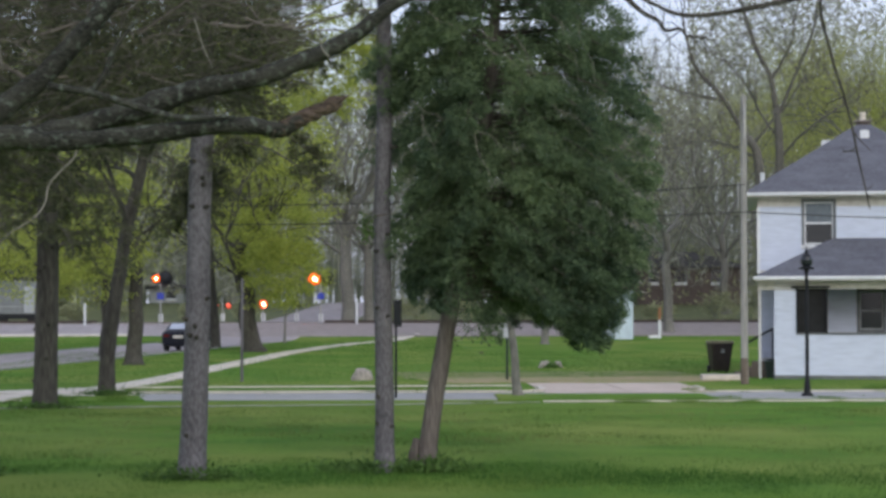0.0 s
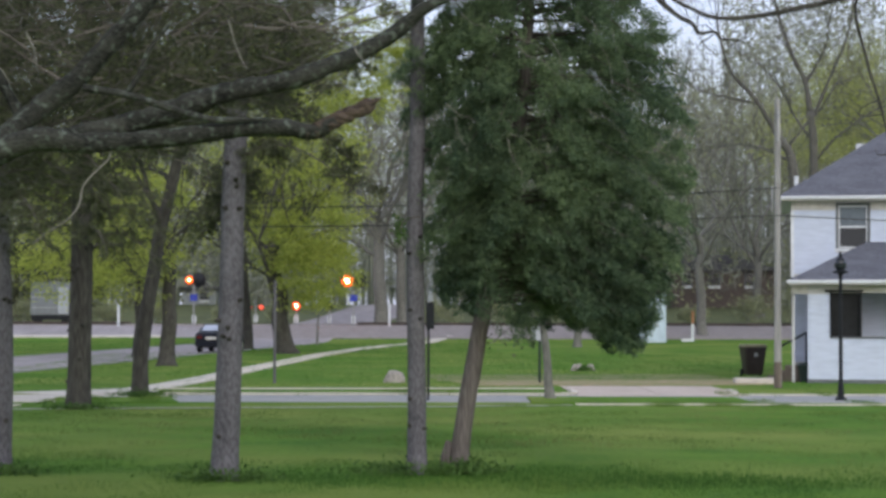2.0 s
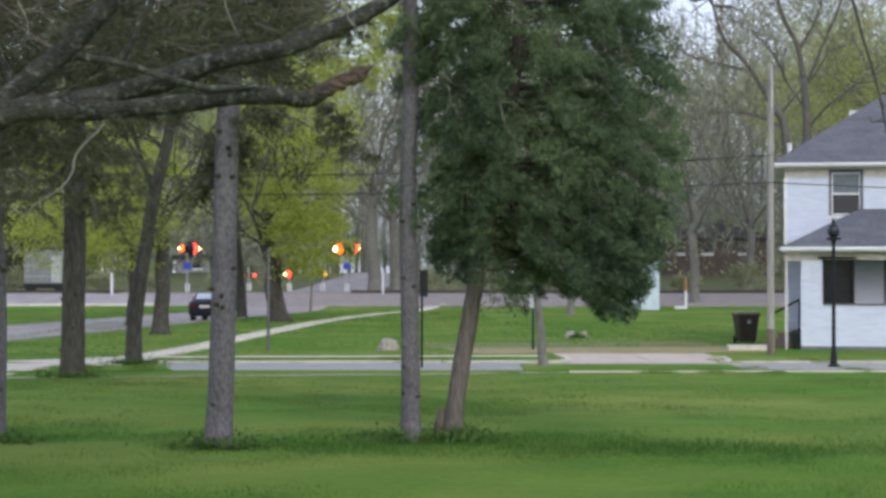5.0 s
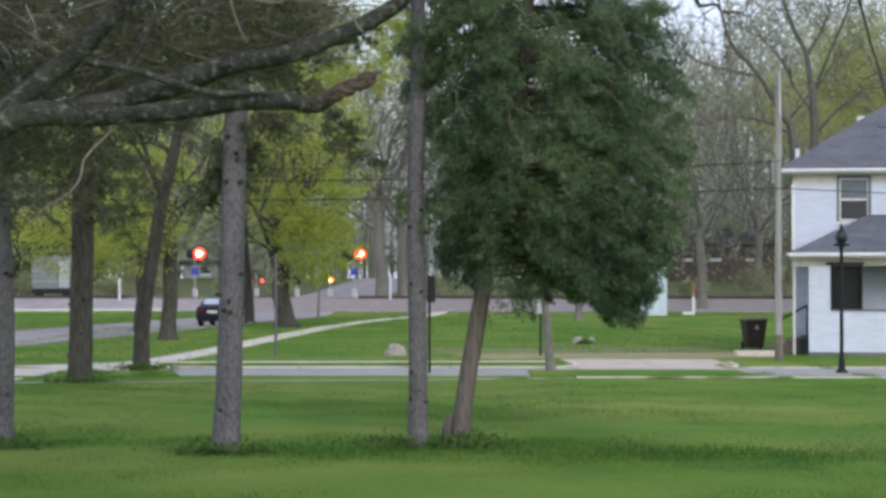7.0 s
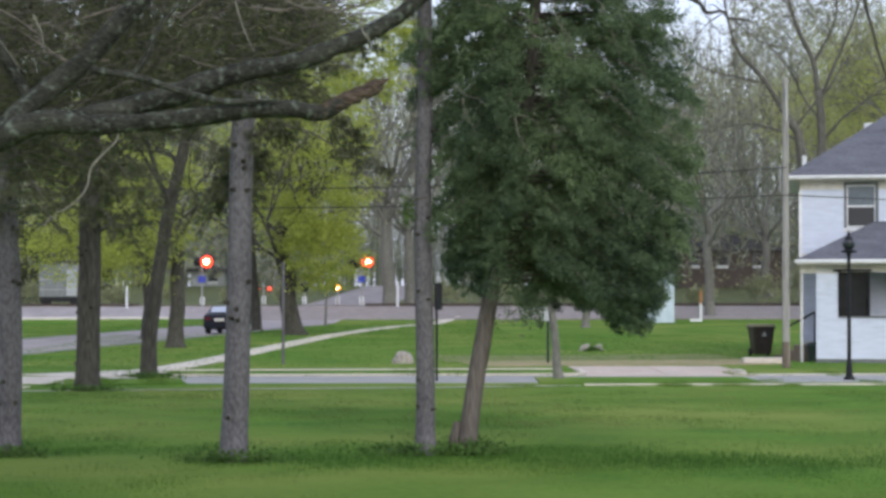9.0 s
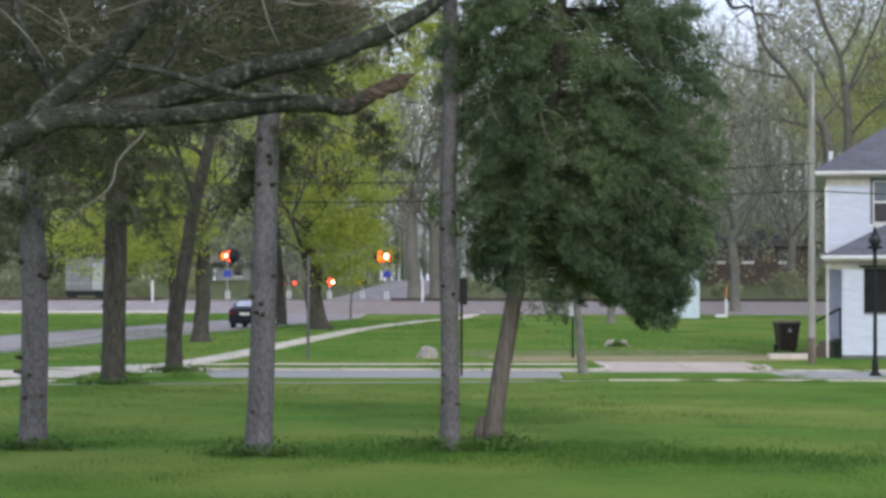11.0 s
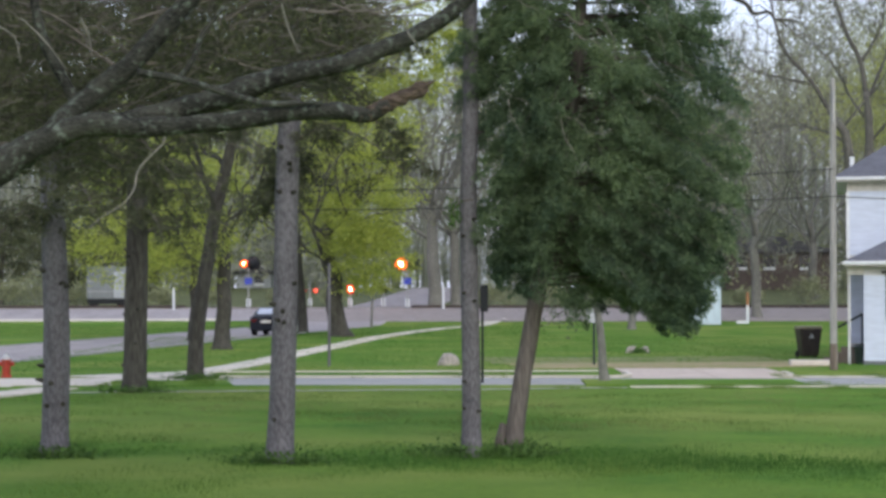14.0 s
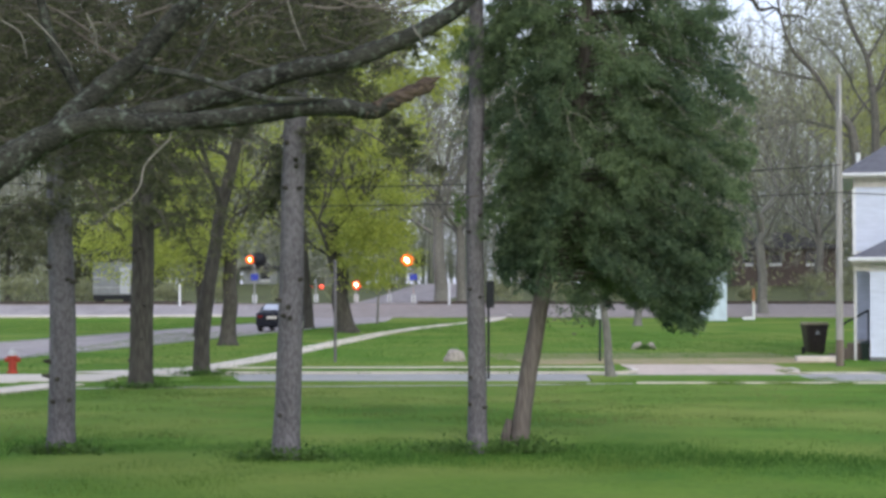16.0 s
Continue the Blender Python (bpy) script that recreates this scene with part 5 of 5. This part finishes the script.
def hydrant(base):
    h = empty("fire_hydrant", pose(*base), "red fire hydrant with a silver cap in the grass", "fire hydrant")
    part("barrel", turned([(0.15, -0.05), (0.15, 0.05), (0.11, 0.07), (0.11, 0.42), (0.14, 0.43), (0.14, 0.47)]), HYDRANT_RED, h)
    part("bonnet", turned([(0.13, 0.47), (0.12, 0.54), (0.07, 0.6), (0.03, 0.61), (0.03, 0.66)]), SILVER, h, "silver cap")
    for s in (-1, 1):
        bm = bmesh.new()
        bmesh.ops.create_cone(bm, cap_ends=True, segments=12, radius1=0.06, radius2=0.06, depth=0.1, matrix=Matrix.Translation((s * 0.15, 0, 0.36)) @ Matrix.Rotation(math.pi / 2, 4, "Y"))
        part("outlet", bm, HYDRANT_RED, h)


def car():
    c = empty("car", pose(-9.05, 101.6, 0.025, 0, 0, -7.6), "dark blue car seen from behind, parked at the roadside", "car")
    V, F = [], []
    # cross sections from back to front: y, half-width, underside, waist, roof height, roof half-width
    rows = [(0.0, 0.80, 0.34, 0.84, 0.86, 0.72), (0.10, 0.87, 0.26, 0.93, 0.98, 0.74), (0.5, 0.89, 0.22, 0.95, 1.10, 0.66), (0.95, 0.90, 0.22, 0.94, 1.40, 0.60), (1.6, 0.90, 0.22, 0.93, 1.45, 0.60),
            (2.4, 0.90, 0.22, 0.92, 1.42, 0.60), (3.2, 0.89, 0.22, 0.90, 1.00, 0.72), (4.2, 0.86, 0.24, 0.74, 0.80, 0.70), (4.5, 0.76, 0.32, 0.62, 0.66, 0.62)]
    for y, w, u, b, r, rw in rows:
        V += [(-w * 0.92, y, u), (-w, y, (u + b) / 2), (-w * 0.97, y, b), (-rw, y, r), (rw, y, r), (w * 0.97, y, b), (w, y, (u + b) / 2), (w * 0.92, y, u)]
    for i in range(len(rows) - 1):
        for k in range(8):
            a, b = 8 * i + k, 8 * i + (k + 1) % 8
            F.append((a, b, b + 8, a + 8))
    F += [tuple(range(8))[::-1], tuple(range(8 * len(rows) - 8, 8 * len(rows)))]
    body = from_lists("body", V, F, CAR_PAINT, c)
    bm = bmesh.new()
    q = [bm.verts.new(p) for p in ((-0.60, 0.47, 1.115), (0.60, 0.47, 1.115), (0.55, 0.92, 1.40), (-0.55, 0.92, 1.40))]
    s = [bm.verts.new(v.co + Vector((0, 0.02, -0.03))) for v in q]
    bm.faces.new(q)
    bm.faces.new(s[::-1])
    for i in range(4):
        bm.faces.new((q[i], s[i], s[(i + 1) % 4], q[(i + 1) % 4]))
    part("rear_window", bm, CAR_GLASS, c, "rear window reflecting the pale sky")
    for sx in (-1, 1):
        part("tail_lamp", boxed(sx * 0.62 - 0.15, sx * 0.62 + 0.15, -0.02, 0.1, 0.70, 0.86, bevel=0.02), TAIL_RED, c, "unlit red tail lamp")
        part("side_window", boxed(sx * 0.80 - 0.012, sx * 0.80 + 0.012, 1.0, 2.6, 1.0, 1.25), CAR_GLASS, c)
    part("bumper", boxed(-0.84, 0.84, -0.06, 0.1, 0.30, 0.56, bevel=0.05), CAR_PAINT, c)
    part("number_plate", boxed(-0.26, 0.26, -0.035, 0.0, 0.66, 0.80), SOFFIT, c, "pale number plate, unreadable")
    for sx in (-0.78, 0.78):
        for y in (0.85, 3.55):
            w = bmesh.new()
            bmesh.ops.create_cone(w, cap_ends=True, segments=20, radius1=0.32, radius2=0.32, depth=0.2, matrix=Matrix.Translation((sx, y, 0.32)) @ Matrix.Rotation(math.pi / 2, 4, "Y"))
            wheel = part("wheel", w, RUBBER, c)
            w = bmesh.new()
            bmesh.ops.create_cone(w, cap_ends=True, segments=16, radius1=0.2, radius2=0.2, depth=0.22, matrix=Matrix.Translation((sx, y, 0.32)) @ Matrix.Rotation(math.pi / 2, 4, "Y"))
            part("rim", w, SILVER, wheel)


# ---------------------------------------------------------------- the railway crossing
FLASHERS = []


def half_ball(radius, front):
    bm = bmesh.new()
    bmesh.ops.create_uvsphere(bm, u_segments=20, v_segments=12, radius=radius, matrix=Matrix.Rotation(math.pi / 2, 4, "X"))
    bmesh.ops.delete(bm, geom=[v for v in bm.verts if (v.co.y > 0.001) == front and abs(v.co.y) > 0.001], context="VERTS")
    return bm


def lamp_head(parent, x, z, size, lens, on_first, hot):
    """A round lamp in a cup: it turns its lit face forward, then its dark face."""
    cup = part("housing", half_ball(size * 1.1, False), BLACK_METAL, parent, "black lamp cup")
    cup.matrix_local = pose(x, 0.0, z)
    head = part("lamp_head", half_ball(size * 1.0, False), BLACK_METAL, parent, "flashing signal lamp")
    part("lens", half_ball(size * 0.975, True), lens, head, "glowing signal lens, oversized to hold its glare", smooth=True)
    # the bright core of the glare, built as a small glowing dome
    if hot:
        glare_spot = half_ball(hot, True)
        bmesh.ops.translate(glare_spot, vec=(0, -size * 0.93, 0), verts=glare_spot.verts)
        part("glare_spot", glare_spot, LAMP_HOT, head, "white-hot core of the lamp's glare", smooth=True)
    if on_first is None:
        head.matrix_local = pose(x, 0, z)
    else:
        FLASHERS.append((head, x, z, on_first))


def crossing_signal(x, y, lamps, top, blue=False):
    g = float(height(x, y))
    s = empty("crossing_signal", pose(x, y, g), "railway crossing signal with flashing red lamps on a pale mast", "railway signal", "crossing signals")
    part("mast", turned([(0.16, -0.1), (0.16, 0.05), (0.06, 0.08), (0.055, top + 0.3), (0.02, top + 0.34)], 10), GALV, s)
    part("cabinet", boxed(-0.16, 0.16, 0.1, 0.36, 0.2, 0.8, bevel=0.02), WHITE, s)
    if blue:
        part("sign", boxed(-0.28, 0.28, -0.09, -0.06, top - 1.55, top - 1.05), BLUE_SIGN, s, "small blue sign plate")
    for lx, size, lens, first, hot in lamps:
        part("arm", boxed(min(0, lx) - 0.01, max(0, lx) + 0.01, 0.3, 0.36, top - 0.03, top + 0.03), BLACK_METAL, s)
        V, F = [], []
        for r, y0 in ((size * 1.008, 0.0), (size * 1.18, 0.03), (size * 1.18, 0.07), (size * 1.12, 0.06)):
            V += [(lx + r * math.cos(k * math.pi / 12), y0, top + r * math.sin(k * math.pi / 12)) for k in range(24)]
        for i in range(4):
            F += [(24 * i + k, 24 * i + (k + 1) % 24, 24 * ((i + 1) % 4) + (k + 1) % 24, 24 * ((i + 1) % 4) + k) for k in range(24)]
        from_lists("target_disc", V, F, BLACK_METAL, s, "round black backing disc")
        lamp_head(s, lx, top, size, lens, first, hot)
    return s


def build_railway():
    g = 1.02
    bed = strip("ballast", [(-90, 150), (110, 150)], 4.4, BALLAST, 0.08, 0.4, "grey-brown stone ballast of the railway")
    for y in (149.3, 150.75):
        for x0, x1, up in ((-90, -19.5, 0.27), (-19.5, -2.3, 0.125), (-2.3, 110, 0.27)):
            strip("rail", [(x0, y), (x1, y)], 0.075, RUST, up, 0.2, "dark rusty steel rail", step=10)
    strip("crossing_deck", [(-19.5, 150), (-2.3, 150)], 4.6, ASPHALT, 0.115, 0.4, "worn asphalt deck of the railway crossing")
    V, F = [], []
    for i in range(330):
        x = -90 + 0.6 * i
        if -19.6 < x < -2.2:
            continue
        b = len(V)
        for dx in (-0.11, 0.11):
            for yy in (148.8, 151.3):
                V += [(x + dx, yy, g + 0.03), (x + dx, yy, g + 0.16)]
        F += [(b + 1, b + 5, b + 7, b + 3), (b, b + 4, b + 5, b + 1), (b + 2, b + 3, b + 7, b + 6), (b, b + 1, b + 3, b + 2), (b + 4, b + 6, b + 7, b + 5)]
    tagged(from_lists("railway_ties", V, F, BARK_DARK), "dark wooden railway ties", "ties", "", "stuff")
    # flashing lenses far larger than real ones: their glare is put into the size
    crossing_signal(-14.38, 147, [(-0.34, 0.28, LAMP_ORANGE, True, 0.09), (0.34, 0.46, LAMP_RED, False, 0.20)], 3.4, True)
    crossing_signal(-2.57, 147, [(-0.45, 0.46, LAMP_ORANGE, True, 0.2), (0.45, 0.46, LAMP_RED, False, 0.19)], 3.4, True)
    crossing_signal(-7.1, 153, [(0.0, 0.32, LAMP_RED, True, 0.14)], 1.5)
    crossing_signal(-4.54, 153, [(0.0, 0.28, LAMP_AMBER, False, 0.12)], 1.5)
    crossing_signal(-10.42, 156, [(-0.45, 0.14, LAMP_DIM, None, 0), (0.45, 0.2, LAMP_DIM, None, 0)], 1.38)
    hut = empty("signal_hut", pose(18.05, 136, float(height(0, 136)) - 0.05), "white aluminium railway signal hut by the tracks", "hut")
    part("body", boxed(-1.0, 1.0, -0.9, 0.9, 0, 3.2, bevel=0.03), HUT_WHITE, hut)
    part("roof", boxed(-1.08, 1.08, -0.98, 0.98, 3.2, 3.33, bevel=0.03), HUT_WHITE, hut)
    door = part("door", boxed(-0.4, 0.45, -0.93, -0.9, 0.2, 2.3, bevel=0.01), HUT_WHITE, hut)
    part("handle", boxed(0.32, 0.38, -0.96, -0.93, 1.1, 1.3), GALV, door)
    part("vent", boxed(-0.85, -0.55, -0.93, -0.9, 2.1, 2.4), GALV, hut)
    part("footing", boxed(-1.1, 1.1, -1.0, 1.0, -0.4, 0.0), CONCRETE, hut)
    m = empty("marker_post", pose(21.0, 136, float(height(0, 136))), "white marker post with an orange top by the railway", "marker post")
    part("pipe", turned([(0.10, -0.1), (0.10, 1.25)], 10), WHITE, m)
    part("cap", turned([(0.085, 1.25), (0.085, 2.1), (0.04, 2.14)], 10), ORANGE, m, "orange upper sleeve")
    part("foot", boxed(-0.75, 0.0, -0.1, 0.1, 0.0, 0.2), WHITE, m)
    for x, y, h in ((-33.0, 145, 3.4), (-19.8, 146, 1.6), (-23.2, 146, 1.4), (1.5, 147, 1.7), (0.1, 147, 1.9)):
        b = slim_post("white_post", (x, y, float(height(x, y))), h, 0.085, WHITE, "short white post beside the railway", "post")


def far_house(x, y, w, d, wall, roof, tall, rise, windows, label):
    z = float(height(x, y))
    h = empty("far_house", pose(x, y, z), label, "house", "houses beyond the railway")
    part("wall", boxed(-w / 2, w / 2, 0, d, -0.3, tall), wall, h)
    part("roof", hip(bmesh.new(), -w / 2 - 0.4, w / 2 + 0.4, -0.4, d + 0.4, tall, tall + rise, (-w / 2 + d / 2, d / 2), (w / 2 - d / 2, d / 2) if w > d else (0.1, d / 2), 0.15), roof, h)
    for wx, wz, ww, wh in windows:
        bm = bmesh.new()
        for a in ((wx - ww / 2 - 0.12, wx - ww / 2, wz - 0.12, wz + wh), (wx + ww / 2, wx + ww / 2 + 0.12, wz - 0.12, wz + wh), (wx - ww / 2, wx + ww / 2, wz + wh, wz + wh + 0.1)):
            box(bm, a[0], a[1], -0.1, 0.02, a[2], a[3])
        f = part("window", bm, TRIM_GREY, h, "dull grey window frame")
        part("sill", boxed(wx - ww / 2 - 0.1, wx + ww / 2 + 0.1, -0.14, 0.02, wz - 0.3, wz - 0.01), WHITE, f, "broad white window sill")
        part("pane", boxed(wx - ww / 2, wx + ww / 2, -0.03, -0.01, wz, wz + wh), GLASS, f)


def build_things():
    build_house()
    street_lamp((11.2, 48.7, 0.0), 3.7)
    utility_pole()
    wheeled_bin((12.4, 67.0, 0.0), 6)
    g = empty("green_bin", pose(12.95, 61.0, 0), "dark green plastic tub beside the porch steps", "bin")
    part("tub", turned([(0.18, 0), (0.24, 0.45), (0.27, 0.5), (0.27, 0.54)], 14), BIN_GREEN, g)
    part("lid", turned([(0.27, 0.54), (0.2, 0.6), (0.05, 0.62)], 14), BIN_GREEN, g)
    boulder((0.2, 60.4, 0), (0.31, 0.28, 0.34), 2.0, "pale granite boulder in the grass")
    boulder((6.95, 72.5, 0), (0.23, 0.22, 0.22), 5.0, "small pale boulder in the grass")
    boulder((7.42, 72.6, 0), (0.21, 0.20, 0.20), 7.0, "small pale boulder in the grass")
    sucker_clump((7.2, 72.2, 0), 0.12, np.random.RandomState(21), "green weeds growing between two small boulders")
    hydrant((-11.42, 51.9, 0))
    car()
    slim_post("wooden_post", (-3.4, 59.6, 0), 3.1, 0.045, BARK_SPRUCE, "slim weathered wooden post in the grass", "post")
    sp = slim_post("sign_post", (0.99, 48.4, 0), 2.3, 0.03, BLACK_METAL, "thin dark sign post seen edge on", "sign post")
    part("sign", boxed(-0.06, 0.14, -0.02, 0.02, 1.75, 2.4, bevel=0.005), BLACK_METAL, sp)
    sp = slim_post("sign_post", (4.62, 60.2, 0), 1.9, 0.04, BIN_GREEN, "dark green sign post with a small white sign", "sign post")
    part("sign", boxed(-0.24, 0.14, -0.06, -0.045, 1.3, 1.72, bevel=0.005), SASH, sp, "white sign plate")
    sag_wire((11.2, 56.5, 5.85), (12.3, 62.7, 6.05), 0.1, 0.012, "thin grey service wire to the house")
    sag_wire((11.2, 56.4, 5.75), (-30, 70, 7.0), 0.9, 0.016, "thin dark overhead wire from the utility pole")
    sag_wire((11.2, 56.4, 4.95), (-30, 66, 5.6), 0.5, 0.016, "thin dark overhead wire from the utility pole")
    sag_wire((11.2, 56.4, 4.95), (40, 52, 5.3), 0.5, 0.016, "thin dark overhead wire from the utility pole")
    build_railway()
    far_house(31.5, 192, 13, 8, BRICK, DARK_ROOF, 3.7, 1.6, [(-2.4, 2.2, 0.75, 1.1), (0.25, 2.2, 1.0, 1.1), (3.7, 2.2, 0.7, 1.1)], "brown brick house with white window sills beyond the railway")
    t = empty("box_trailer", pose(-26.3, 155.5, float(height(0, 155.5))), "pale grey box trailer parked beyond the railway", "trailer")
    part("body", boxed(-1.65, 1.65, 0, 2.3, 0.75, 3.3, bevel=0.06), TRAILER, t)
    part("skirt", boxed(-1.6, 1.6, 0.06, 2.2, 0.38, 0.74), BLACK_METAL, t)
    part("door", boxed(0.5, 1.3, -0.03, 0.0, 0.85, 2.9, bevel=0.01), GREY_WALL, t)
    for z in (1.3, 2.1):
        part("rub_rail", boxed(-1.6, 0.45, -0.025, 0.0, z, z + 0.06), GALV, t)
    for x in (-1.1, 1.1):
        w = bmesh.new()
        bmesh.ops.create_cone(w, cap_ends=True, segments=16, radius1=0.38, radius2=0.38, depth=0.25, matrix=Matrix.Translation((x, 0.25, 0.38)) @ Matrix.Rotation(math.pi / 2, 4, "X"))
        part("wheel", w, RUBBER, t)
    far_house(-19.0, 200, 3.4, 5, GREY_WALL, DARK_ROOF, 1.6, 0.8, [(0.5, 0.5, 0.8, 0.7)], "small pale grey house beyond the railway")


build_things()


def motions():
    """The crossing lamps flash by turns: each turns its lit face to the road, then away."""
    first, half = 0.05, 0.5485
    for head, x, z, on_first in FLASHERS:
        angle = 0 if on_first else 180
        rows = [(-0.2, pose(x, 0, z, 0, 0, angle))]
        k, t = 0, first
        while t < 16.1:
            a = angle
            for i in range(1, 4):
                rows.append((t + (i - 2) / 30 - (1 / 30 if i == 0 else 0), pose(x, 0, z, 0, 0, a + 60 * i)))
            rows.insert(-3, (t - 2 / 30, pose(x, 0, z, 0, 0, a)))
            angle = a + 180
            k += 1
            t = first + half * k
        rows.append((16.4, pose(x, 0, z, 0, 0, angle)))
        rows = [(max(t, 0.0), m) for t, m in rows if -0.001 <= t <= 16.0] if first - 2 / 30 > 0 else [r for r in rows if 0 <= r[0] <= 16.0]
        rows = [(0.0, rows[0][1])] + [r for r in rows if r[0] > 0.02] if rows[0][0] > 0.02 else rows
        walk(head, rows)


motions()
